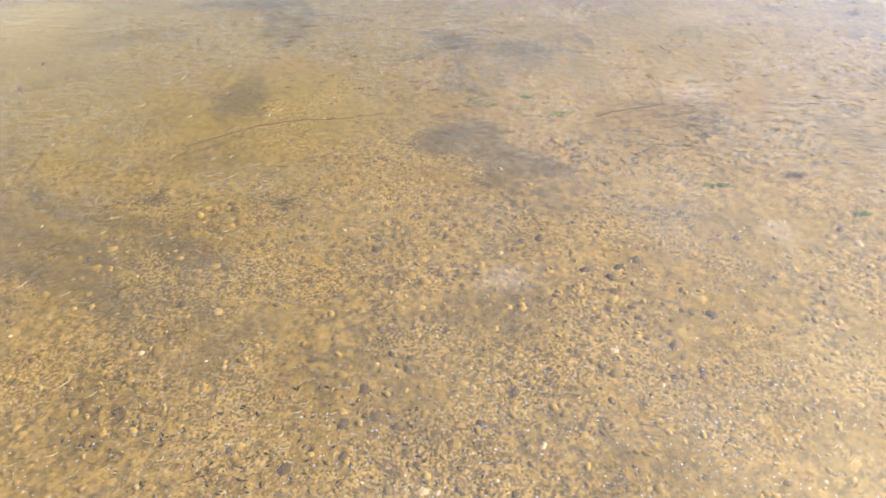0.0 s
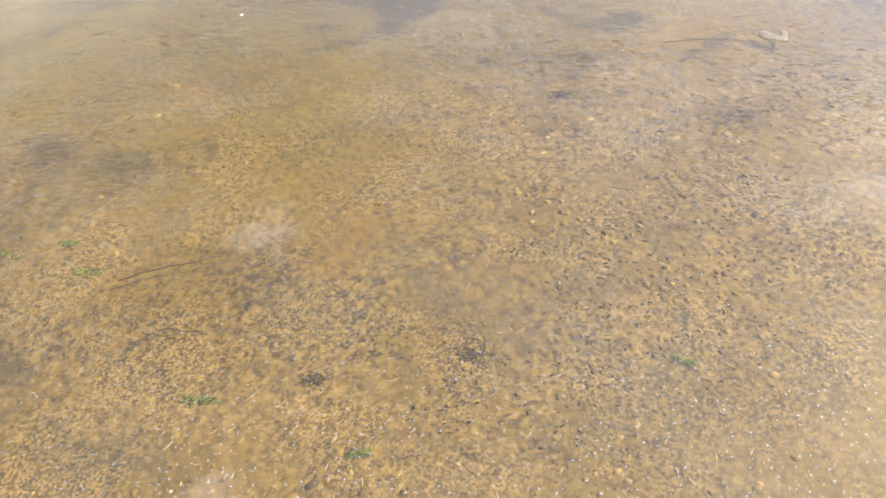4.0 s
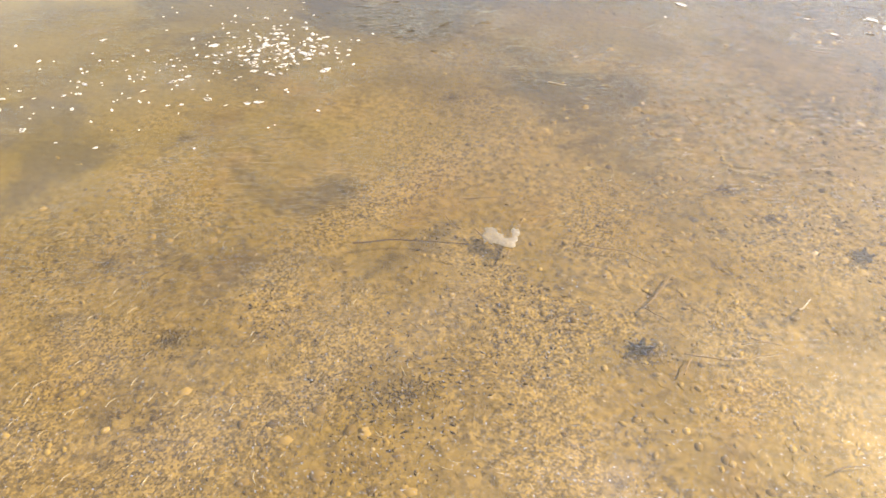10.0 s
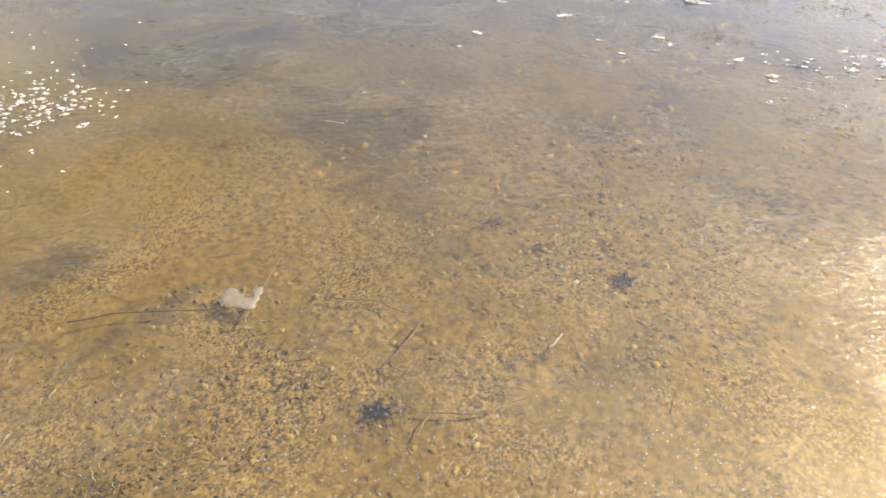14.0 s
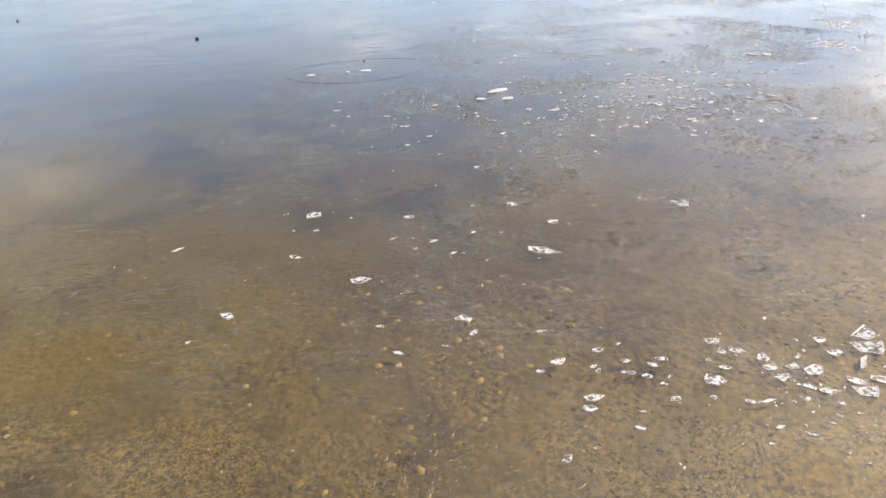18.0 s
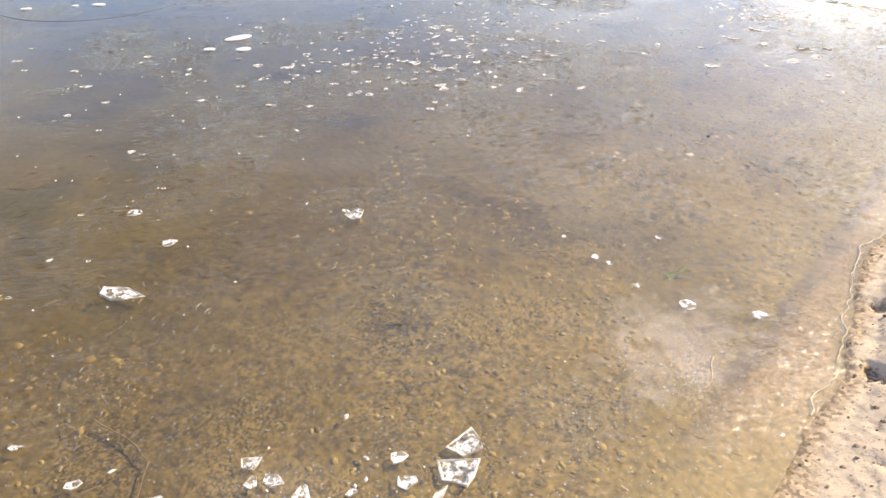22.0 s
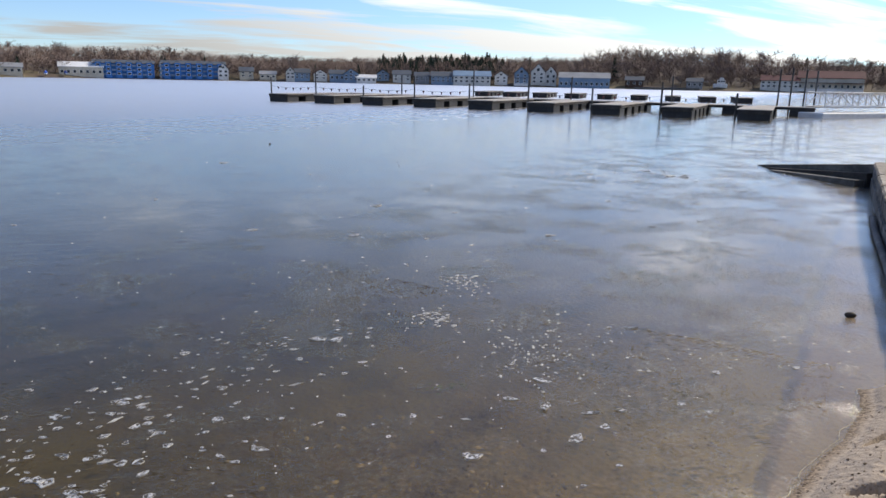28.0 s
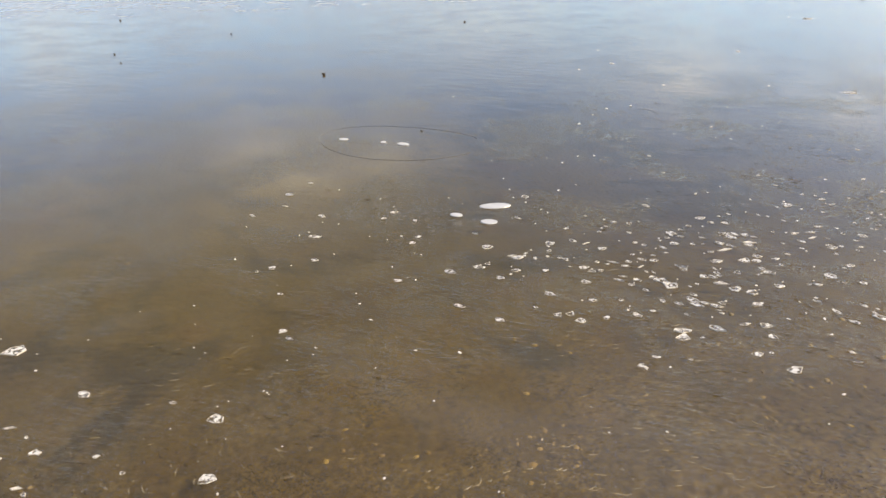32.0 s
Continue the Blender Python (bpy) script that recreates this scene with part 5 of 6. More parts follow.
STRAWS_2 = [[(5.38, 6.05), (5.39, 5.93), (5.44, 5.91)], [(5.15, 4.54), (5.24, 4.55)], [(5.7, 4.38), (5.74, 4.45)], [(4.58, 6.59), (4.68, 6.54)], [(7.36, 7.05), (7.48, 6.94), (7.55, 6.84), (7.53, 6.7)], [(6.83, 6.63), (6.93, 6.49)], [(6.26, 6.74), (6.39, 6.69)], [(6.78, 7.38), (6.98, 7.3)], [(6.84, 7.46), (6.85, 7.57)], [(6.3, 7.01), (6.33, 6.94)], [(7.75, 6.21), (7.71, 6.09)], [(7.62, 6.15), (7.73, 6.2)], [(8.56, 7.24), (8.54, 7.13)], [(8.21, 7.27), (8.32, 7.21)]]
STRAWS_3 = [[(5.61, 6.66), (5.76, 6.68)], [(5.38, 6.36), (5.4, 6.41)], [(6.69, 7.66), (6.8, 7.63)], [(6.45, 7.46), (6.48, 7.37)], [(5.8, 7.02), (5.99, 7.07)], [(9.01, 7.66), (9.15, 7.63)], [(10.33, 8.4), (10.3, 8.28)], [(10.46, 8.08), (10.51, 7.99)], [(7.05, 5.36), (7.01, 5.26)], [(7.19, 5.35), (7.13, 5.23)], [(6.94, 5.03), (6.94, 4.89)]]
WHITE_STRAWS = [[(4.74, 3.69), (4.81, 3.77)], [(5.4, 4.69), (5.46, 4.74)], [(4.74, 6.36), (4.83, 6.33)], [(9.44, 6.87), (9.38, 6.77)], [(2.77, 2.1), (2.76, 1.85)], [(2.83, 1.89), (2.84, 1.84)], [(7.33, 4.84), (7.06, 4.66)], [(11.89, 8.66), (12.0, 8.55)], [(10.31, 8.49), (10.36, 8.45)]]
for p in DARK_STICKS:
    twig(p, 0.0032, M_TWIG_DARK, "thin dark brown twig frozen in the ice")
for p in STRAWS + STRAWS_2 + STRAWS_3:
    twig(p, 0.0026, M_TWIG, "pale tan reed stem frozen in the ice")
for p in WHITE_STRAWS:
    twig(p, 0.0036, M_TWIG_WHITE, "bleached white straw frozen in the ice", 0.001)

# long ice crystals standing a little proud of the sheet
def needle_mat():
    w = Net(mat("ice_needles", (0.6, 0.6, 0.6), 0.4, 0, 0.5))
    # half pale, half dark: lit and shaded ridge sides put into the colour
    w.finish(w.mix(w.ramp(w.island(), 0.40, 0.60), (0.040, 0.030, 0.018), (0.30, 0.26, 0.19)))
    clear, mixed = w.n.new("ShaderNodeBsdfTransparent"), w.n.new("ShaderNodeMixShader")
    mixed.inputs[0].default_value = 0.5
    w.l.new(clear.outputs[0], mixed.inputs[1]); w.l.new(w.bsdf.outputs[0], mixed.inputs[2])
    w.l.new(mixed.outputs[0], w.n["Material Output"].inputs["Surface"])
    return w.m


M_NEEDLE = needle_mat()
N = 22000
nu_, nv_ = 14.0 - 18.0 * r_.uniform(0, 1, N) ** 1.7, np.abs(r_.normal(1.6, 2.2, N)) - 0.1
zone = fbm(nu_ * 0.8 + 30, nv_ * 0.8, 3, 80)
keep = (zone > 0.50) & (nv_ > np.interp(nu_, *zip(*WATERLINE)) + 0.12)
nu_, nv_ = nu_[keep], nv_[keep]
head = 6.5 * fbm(nu_ * 0.55 + 7, nv_ * 0.55, 2, 90) + r_.normal(0, 0.28, len(nu_))
ln = r_.uniform(0.006, 0.034, len(nu_)) * (0.6 + 0.10 * nv_)
nx_, ny_ = SHORE_O[0] + nu_ * SU.x + nv_ * SV.x, SHORE_O[1] + nu_ * SU.y + nv_ * SV.y
wide = r_.uniform(0.0010, 0.0021, len(nu_))
ln = ln * r_.choice([-1, 1], len(nu_))
scatter("ice_needles", CURL, CURL_F, np.stack([nx_, ny_, 0 * nx_ + 0.0002, ln, wide, wide * 1.2, head], -1).tolist(), M_NEEDLE, "long thin ice crystals frozen across the sheet", "ice crystals")
# pale strokes of frost standing out from the shore
N = 200
tu, td = r_.uniform(-3.5, 12.5, N), np.abs(r_.normal(0.1, 0.45, N)) + 0.06
keep = fbm(tu * 1.3 + 3, td * 2.0, 3, 84) > 0.48
tu, tv_ = tu[keep], (np.interp(tu, *zip(*WATERLINE)) + td)[keep]
ts = r_.uniform(0.004, 0.013, len(tu))
scatter("frost_strokes", NEEDLE, NEEDLE_F, np.stack([SHORE_O[0] + tu * SU.x + tv_ * SV.x, SHORE_O[1] + tu * SU.y + tv_ * SV.y, 0 * tu + 0.0003, ts, 0 * ts + 0.0013, 0 * ts + 0.0012, 1.75 + r_.normal(0, 0.45, len(tu))], -1).tolist(), M_TWIG_WHITE, "short pale strokes of frost frozen near the shore", "frost")

# pale grains in the frozen edge, also standing in for glints on the ice
N = 4200
su_, sd_ = r_.uniform(-4, 13.5, N), np.abs(r_.normal(0, 0.75, N))
sv_ = np.interp(su_, *zip(*WATERLINE)) + sd_ + 0.01
sx_, sy_ = SHORE_O[0] + su_ * SU.x + sv_ * SV.x, SHORE_O[1] + su_ * SU.y + sv_ * SV.y
ss = r_.uniform(0.0008, 0.0026, N)
scatter("edge_grains", PLATE, PLATE_F, np.stack([sx_, sy_, 0 * sx_, ss, ss * 0.6, ss * 0.6, r_.uniform(0, 6.28, N)], -1).tolist(), M_TWIG_WHITE, "pale frozen grains and painted glints along the ice edge", "ice")

# the pale line where the sheet meets the sand
bm = B()
prev = None
for k in range(330):
    u0 = 8.4 + k * 0.016
    v0 = float(np.interp(u0, *zip(*WATERLINE))) + 0.05 * (float(fbm(np.array([u0 * 3.0]), np.array([5.0]), 3, 3)[0]) - 0.5) + 0.05 * (float(fbm(np.array([u0 * 12.0]), np.array([7.0]), 3, 6)[0]) - 0.5) + 0.022
    thick = 0.0042 * float(fbm(np.array([u0 * 5.0]), np.array([1.0]), 3, 16)[0])
    ring = [bm.verts.new((*xy(u0, v0 + a * thick), c * thick)) for a, c in ((-1.2, -0.6), (-0.8, 0.7), (0.3, 1.0), (1.2, -0.6))]
    if prev:
        for j in range(3):
            bm.faces.new((prev[j], ring[j], ring[j + 1], prev[j + 1]))
    prev = ring
tagged(part("edge_ice", bm, M_TWIG_WHITE, smooth=True), "thin pale rim of ice along the sand's edge", "ice edge")


# frosted veils: thin milky films in the sheet
def veil_mat(thick):
    w = Net(mat("milky_ice_film", (0.80, 0.74, 0.77), 0.6, 0, 0.3))
    oc = w.n.new("ShaderNodeTexCoord").outputs["Object"]
    ln_ = w.n.new("ShaderNodeVectorMath"); ln_.operation = "LENGTH"
    w.l.new(oc, ln_.inputs[0])
    ragged = w.math("ADD", ln_.outputs["Value"], w.math("MULTIPLY", w.math("SUBTRACT", w.noise(7, 5, 0.65, 1.0), 0.5), 3.4))
    fade = w.math("MULTIPLY", w.ramp(ragged, -0.1, 1.1, thick, 0.0), w.ramp(w.noise(60, 3, 0.7), 0.3, 0.7, 0.7, 1.1))
    clear = w.n.new("ShaderNodeBsdfTransparent")
    mixed = w.n.new("ShaderNodeMixShader")
    w.put(fade, mixed.inputs[0])
    w.l.new(clear.outputs[0], mixed.inputs[1]); w.l.new(w.bsdf.outputs[0], mixed.inputs[2])
    w.l.new(mixed.outputs[0], w.n["Material Output"].inputs["Surface"])
    return w.m


M_VEIL, M_FROST = veil_mat(0.03), veil_mat(0.07)
for k, (x, y, ra, rb, turn) in enumerate(((9.36, 6.94, 0.42, 0.30, 30), (4.62, 4.03, 0.22, 0.16, 40), (4.37, 3.77, 0.2, 0.14, 10), (2.02, 3.6, 0.16, 0.2, 20), (1.08, 2.25, 0.14, 0.09, 0), (2.11, 2.52, 0.1, 0.12, 0))):
    bm = B()
    bmesh.ops.create_circle(bm, cap_ends=True, segments=40, radius=1.3)
    bmesh.ops.solidify(bm, geom=list(bm.faces), thickness=0.004)
    ob = part("frost_film", bm, M_VEIL if k else M_FROST)
    ob.matrix_world = pose(x, y, 0.002 + 0.0006 * k, 0, 0, turn) @ Matrix.Diagonal((ra, rb, 0.2, 1))
    ob.visible_shadow = False
    tagged(ob, "milky frosted film in the clear ice", "frost", "frosted films")

# torn plastic sheet under the ice's skin
def film_mat():
    m = grainy("wet_white_plastic", (0.36, 0.34, 0.30), (0.20, 0.185, 0.16), 25, 0.4, 0.3)
    w = Net(m)
    clear, both_ = w.n.new("ShaderNodeBsdfTransparent"), w.n.new("ShaderNodeMixShader")
    both_.inputs[0].default_value = 0.42
    w.l.new(clear.outputs[0], both_.inputs[1]); w.l.new(w.bsdf.outputs[0], both_.inputs[2])
    w.l.new(both_.outputs[0], w.n["Material Output"].inputs["Surface"])
    return m


M_FILM = film_mat()
bm = B()
grid_v = [[bm.verts.new((a / 9 * 0.15 - 0.075, b / 5 * 0.10 - 0.05 + 0.02 * math.sin(a * 0.8), 0.004 + 0.006 * noise.noise(Vector((a * 0.7, b * 0.8, 3.1))))) for b in range(6)] for a in range(10)]
for a in range(9):
    for b in range(5):
        if (a, b) not in ((8, 0), (7, 0), (8, 1), (8, 4), (0, 0), (0, 4), (4, 4), (5, 4), (5, 3), (6, 4), (6, 3)):
            bm.faces.new((grid_v[a][b], grid_v[a + 1][b], grid_v[a + 1][b + 1], grid_v[a][b + 1]))
bmesh.ops.delete(bm, geom=[v for v in bm.verts if not v.link_faces], context="VERTS")
bmesh.ops.solidify(bm, geom=list(bm.faces), thickness=0.0008)
ob = part("plastic_scrap", bm, M_FILM, smooth=True)
ob.matrix_world = pose(4.40, 5.09, 0.0, 0, 0, 8)
tagged(ob, "crumpled torn scrap of wet white plastic film", "plastic scrap")

# crumbs and clods on the trodden sand
def clod_mat():
    w = Net(mat("sand_clods", (0.2, 0.15, 0.1), 0.95, 0, 0.1))
    return w.finish(w.mix(w.island(), (0.075, 0.05, 0.035), (0.33, 0.26, 0.20)), w.bump(w.noise(160, 3), 0.5, 0.002))


N = 3200
cu_, cb = r_.uniform(7.6, 14.0, N), np.abs(r_.normal(0, 0.42, N)) + 0.01
cv2 = np.interp(cu_, *zip(*WATERLINE)) - cb
keep = (fbm(cu_ * 2 + 5, cv2 * 2, 3, 44) > 0.42) & (cv2 > -1.1)
cu_, cv2 = cu_[keep], cv2[keep]
cs = np.minimum(0.003 * np.exp(r_.exponential(0.5, len(cu_))), 0.013)
cz = ground_z(cu_, cv2)
scatter("sand_clods", PEB, PEB_F, np.stack([SHORE_O[0] + cu_ * SU.x + cv2 * SV.x, SHORE_O[1] + cu_ * SU.y + cv2 * SV.y, cz - cs * 0.15, cs, cs * 0.8, cs * 0.7, r_.uniform(0, 6.28, len(cu_))], -1).tolist(), clod_mat(), "dark and pale crumbs of damp sand on the beach", "sand crumbs")

# a lump of ice on the sand
lump_ob = new("ice_lump", shard_mesh(77, 0.75, 6, True))
lump_ob.matrix_world = pose(11.25, 7.55, ground_at(11.25, 7.55) + 0.012, 6, -8, 30) @ Matrix.Diagonal((0.065, 0.065, 0.16, 1))
tagged(lump_ob, "thick white lump of ice lying on the sand", "ice lump")


# ---- the far shore ----
def far_xy(az, d):
    a = radians(az)
    return EYE.x + d * math.sin(a), EYE.y + d * math.cos(a)


def far_d(az):
    return float(far_shore(np.array([az]))[0])


def land_z(x, y):
    u, v = uv(x, y)
    return float(ground_z(np.array([u]), np.array([v]))[0])


def flat_mat(name, color, rough=0.8):
    return grainy(name, color, tuple(c * 0.72 for c in color), 1.2, rough, 0.2, 0.02)


M_BLUE = flat_mat("blue_siding", (0.06, 0.24, 0.62))
M_PALE = flat_mat("pale_siding", (0.66, 0.66, 0.64))
M_CREAM = flat_mat("cream_siding", (0.60, 0.56, 0.48))
M_GREYS = flat_mat("grey_siding", (0.30, 0.32, 0.35))
M_SLATE = flat_mat("slate_roof", (0.10, 0.12, 0.15))
M_BROWN = flat_mat("brown_siding", (0.10, 0.06, 0.045))
M_RUST = flat_mat("tan_roof", (0.36, 0.20, 0.12))
M_REDROOF = flat_mat("dark_red_roof", (0.11, 0.035, 0.04))
M_WHITEROOF = flat_mat("white_roof", (0.74, 0.76, 0.79))
M_LBLUE = flat_mat("light_blue_siding", (0.20, 0.31, 0.45))
M_TRIM = flat_mat("white_trim", (0.78, 0.78, 0.78), 0.6)
M_GLASS = mat("dark_window_glass", (0.03, 0.04, 0.055), 0.12, 0, 0.6)
M_TARP = flat_mat("blue_boat_cover", (0.015, 0.12, 0.62), 0.5)
M_HULL = flat_mat("white_hull", (0.72, 0.74, 0.77), 0.4)


def window(parent, x, y, z, w, h):
    f = part("window", box(B(), x - w / 2, y - 0.02, z, x + w / 2, y + 0.06, z + h), M_TRIM, parent)
    part("pane", box(B(), x - w / 2 + 0.09, y + 0.061, z + 0.09, x + w / 2 - 0.09, y + 0.085, z + h - 0.09), M_GLASS, f)


def gable(bm, w, d, z0, z1, over=0.35, t=0.18, along=True):
    """A pitched roof over a w x d plan; the ridge runs along x, or along y."""
    for s in (-1, 1):
        if along:
            pts = [(-w / 2 - over, s * (d / 2 + over), z0 - 0.15), (w / 2 + over, s * (d / 2 + over), z0 - 0.15), (w / 2 + over, 0, z1), (-w / 2 - over, 0, z1)]
        else:
            pts = [(s * (w / 2 + over), -d / 2 - over, z0 - 0.15), (s * (w / 2 + over), d / 2 + over, z0 - 0.15), (0, d / 2 + over, z1), (0, -d / 2 - over, z1)]
        lo = [bm.verts.new(p) for p in pts]
        hi = [bm.verts.new((p[0], p[1], p[2] + t)) for p in pts]
        bm.faces.new(lo[::-1]); bm.faces.new(hi)
        for k in range(4):
            j = (k + 1) % 4
            bm.faces.new((lo[k], lo[j], hi[j], hi[k]))
    bmesh.ops.recalc_face_normals(bm, faces=bm.faces)
    return bm


def house(az, w, h, body, roof, label, d=7.0, back=4.0, front=False, rows=2, dormers=0, porch=False):
    """A lakeside house that faces the water; front: its gable looks at the lake."""
    x, y = far_xy(az, far_d(az) + back)
    ob = new("house")
    eave = h * (0.60 if front else 0.62)
    bm = box(B(), -w / 2, -d / 2, -1.2, w / 2, d / 2, eave)
    if front:
        a = [bm.verts.new(p) for p in ((-w / 2, d / 2, eave), (w / 2, d / 2, eave), (0, d / 2, h - 0.1), (-w / 2, -d / 2, eave), (w / 2, -d / 2, eave), (0, -d / 2, h - 0.1))]
    else:
        a = [bm.verts.new(p) for p in ((-w / 2, -d / 2, eave), (-w / 2, d / 2, eave), (-w / 2, 0, h - 0.1), (w / 2, -d / 2, eave), (w / 2, d / 2, eave), (w / 2, 0, h - 0.1))]
    bm.faces.new(a[:3]); bm.faces.new(a[3:][::-1])
    part("wall", bm, body, ob)
    part("roof", gable(B(), w, d, eave, h, along=not front), roof, ob)
    n = max(2, int(w / 1.9))
    for r in range(rows):
        z = 0.5 + r * (eave - 0.3) / rows
        for k in range(n):
            window(ob, -w / 2 + (k + 0.5) * w / n, d / 2, z, min(1.05, w / n * 0.62), min(1.2, (eave - 0.5) / rows * 0.66))
    if front:
        window(ob, 0, d / 2, eave + 0.25, w * 0.22, (h - eave) * 0.42)
    for k in range(dormers):
        xx = -w / 2 + (k + 0.5) * w / dormers
        dm = part("dormer", box(B(), xx - 0.8, d * 0.12, eave - 0.05, xx + 0.8, d / 2 - 0.3, eave + 1.1), body, ob)
        rb = gable(B(), 1.7, d * 0.36, 0, 0.75, 0.15, 0.12, False)
        bmesh.ops.translate(rb, verts=rb.verts, vec=(xx, d * 0.31, eave + 1.1))
        part("dormer_roof", rb, roof, dm)
        window(dm, xx, d / 2 - 0.3, eave + 0.15, 0.9, 0.8)
    if porch:
        part("porch_floor", box(B(), -w / 2, d / 2 + 0.03, -0.9, w / 2, d / 2 + 1.8, 0.15), M_TRIM, ob)
        for k in range(4):
            xx = -w / 2 + 0.1 + k * (w - 0.2) / 3
            part("porch_post", box(B(), xx - 0.08, d / 2 + 1.6, 0.152, xx + 0.08, d / 2 + 1.76, 2.2), M_TRIM, ob)
        part("porch_roof", box(B(), -w / 2 - 0.2, d / 2 + 0.03, 2.21, w / 2 + 0.2, d / 2 + 2.0, 2.38), roof, ob)
    ob.matrix_world = pose(x, y, land_z(x, y), 0, 0, 180 - az)
    return tagged(ob, label, "house", "houses on the far shore")


def apartments(az, w, h, bays, label):
    x, y = far_xy(az, far_d(az) + 6)
    ob = new("apartment_building")
    d = 9.0
    part("wall", box(B(), -w / 2, -d / 2, -1.0, w / 2, d / 2, h * 0.8), M_BLUE, ob)
    part("roof", gable(B(), w, d, h * 0.8, h * 1.0), M_SLATE, ob)
    part("gable_wall", box(B(), w / 2 + 0.02, -d / 2, -1.0, w / 2 + 0.5, d / 2, h * 0.86), M_TRIM, ob)
    bw = w / bays
    for k in range(bays):
        cx = -w / 2 + (k + 0.5) * bw
        bay = part("bay", box(B(), cx - bw * 0.27, d / 2 + 0.02, -0.9, cx + bw * 0.27, d / 2 + 1.1, h * 0.86), M_BLUE, ob)
        rb = gable(B(), bw * 0.6, 1.3, 0, h * 0.14, 0.15, 0.12, False)
        bmesh.ops.translate(rb, verts=rb.verts, vec=(cx, d / 2 + 0.55, h * 0.86))
        part("bay_roof", rb, M_SLATE, bay)
        for r in range(3):
            z = 0.35 + r * h * 0.28
            window(bay, cx, d / 2 + 1.1, z, bw * 0.34, h * 0.15)
            part("balcony", box(B(), cx + bw * 0.30, d / 2 + 0.03, z - 0.15, cx + bw * 0.69, d / 2 + 1.0, z + 0.5), M_LBLUE, ob)
    ob.matrix_world = pose(x, y, land_z(x, y), 0, 0, 180 - az)
    return tagged(ob, label, "apartment building", "blue apartment rows")


apartments(-1.2, 21.5, 5.8, 6, "three-storey blue apartment row with white gable end")
apartments(3.6, 24.0, 6.1, 6, "three-storey blue apartment row with bays and balconies")
house(-4.0, 14.8, 4.6, M_CREAM, M_WHITEROOF, "long low pale boat shed with a light roof", 9, 8, rows=1)
house(5.7, 4.0, 5.6, M_TRIM, M_SLATE, "tall narrow white gabled house", 7, 4, True, 2)
house(10.7, 3.4, 4.9, M_PALE, M_SLATE, "small white gabled house among bare trees", 6, 4, True)
house(11.6, 6.1, 4.2, M_LBLUE, M_SLATE, "pale blue house with a dark roof", 7, 5)
house(13.0, 5.4, 4.1, M_PALE, M_REDROOF, "white cottage with a dark red roof", 6, 4, True)
house(14.3, 6.0, 4.0, M_LBLUE, M_SLATE, "low light-blue lake house", 7, 4, rows=1)
house(15.4, 6.0, 4.9, M_LBLUE, M_SLATE, "light-blue lake house with a tall gable", 7, 3, True)
house(16.6, 8.0, 2.9, M_TRIM, M_WHITEROOF, "low white boathouse at the water's edge", 6, 2, rows=1)
house(19.4, 7.3, 4.3, M_PALE, M_SLATE, "two-storey white house with a dark roof", 7, 6)
house(22.7, 9.7, 4.4, M_LBLUE, M_SLATE, "long grey-blue lake building", 9, 3)
house(25.0, 14.8, 4.9, M_PALE, M_LBLUE, "long white restaurant building with a blue-grey roof", 10, 3)
house(28.9, 5.6, 6.6, M_LBLUE, M_SLATE, "tall pale blue house with steep gables", 8, 5, True, 3, porch=True)
house(30.2, 5.6, 7.8, M_PALE, M_SLATE, "tall white house with steep gables", 8, 6, True, 3)
house(31.2, 4.6, 7.0, M_PALE, M_REDROOF, "narrow white house beside tall bare trees", 7, 6, True, 2)
house(33.8, 19.7, 5.4, M_LBLUE, M_GREYS, "long blue-sided marina hall with a grey roof", 12, 2, rows=1)
house(47.8, 13.4, 4.9, M_PALE, M_REDROOF, "glazed white pavilion with a dark red roof", 9, 8, rows=2)
house(51.0, 22.0, 6.6, M_CREAM, M_REDROOF, "large lakeside hall with a dark red roof", 12, 9, rows=1, porch=True)
house(-41.9, 5.6, 3.8, M_PALE, M_GREYS, "pale low cottage by the lake", 6, 3, rows=1)
house(-40.8, 6.2, 4.1, M_LBLUE, M_SLATE, "blue-grey cottage with a gable to the lake", 7, 3, True, 1)
house(-39.3, 7.2, 6.2, M_BROWN, M_RUST, "dark brown two-storey house with a tan roof", 8, 3, True)
house(-38.0, 6.4, 5.9, M_LBLUE, M_SLATE, "blue house with white trim and a dark roof", 8, 3, True)
house(-36.8, 8.0, 5.8, M_TRIM, M_SLATE, "white house with three gables and many windows", 8, 3, rows=2, dormers=3)
house(-32.9, 8.8, 4.2, M_GREYS, M_WHITEROOF, "cottage with a white roof and two dormers", 8, 3, rows=1, dormers=2, porch=True)
house(-27.0, 5.0, 3.4, M_PALE, M_REDROOF, "small white house up among bare trees", 6, 16, True)
house(-25.2, 5.2, 4.0, M_PALE, M_REDROOF, "white hillside house among bare trees", 6, 14, True)
house(-23.9, 4.2, 3.2, M_CREAM, M_SLATE, "cream cottage among bare trees", 6, 8)
house(-22.1, 3.8, 2.9, M_TRIM, M_SLATE, "little white boathouse by the water", 5, 3, rows=1)
house(-21.0, 5.4, 5.0, M_TRIM, M_SLATE, "white house with a steep gable", 7, 6, True)
house(-19.4, 4.2, 4.0, M_PALE, M_SLATE, "small white gabled lake cottage", 6, 6, True)
house(-18.4, 4.2, 2.8, M_CREAM, M_REDROOF, "low cream cottage by the lake", 6, 4, rows=1)
house(-17.3, 3.6, 3.4, M_LBLUE, M_SLATE, "small blue cottage by the lake", 6, 5, True)
house(-8.4, 8.0, 3.4, M_CREAM, M_GREYS, "pale boat store beside a rust-leaved tree", 8, 9, rows=1)
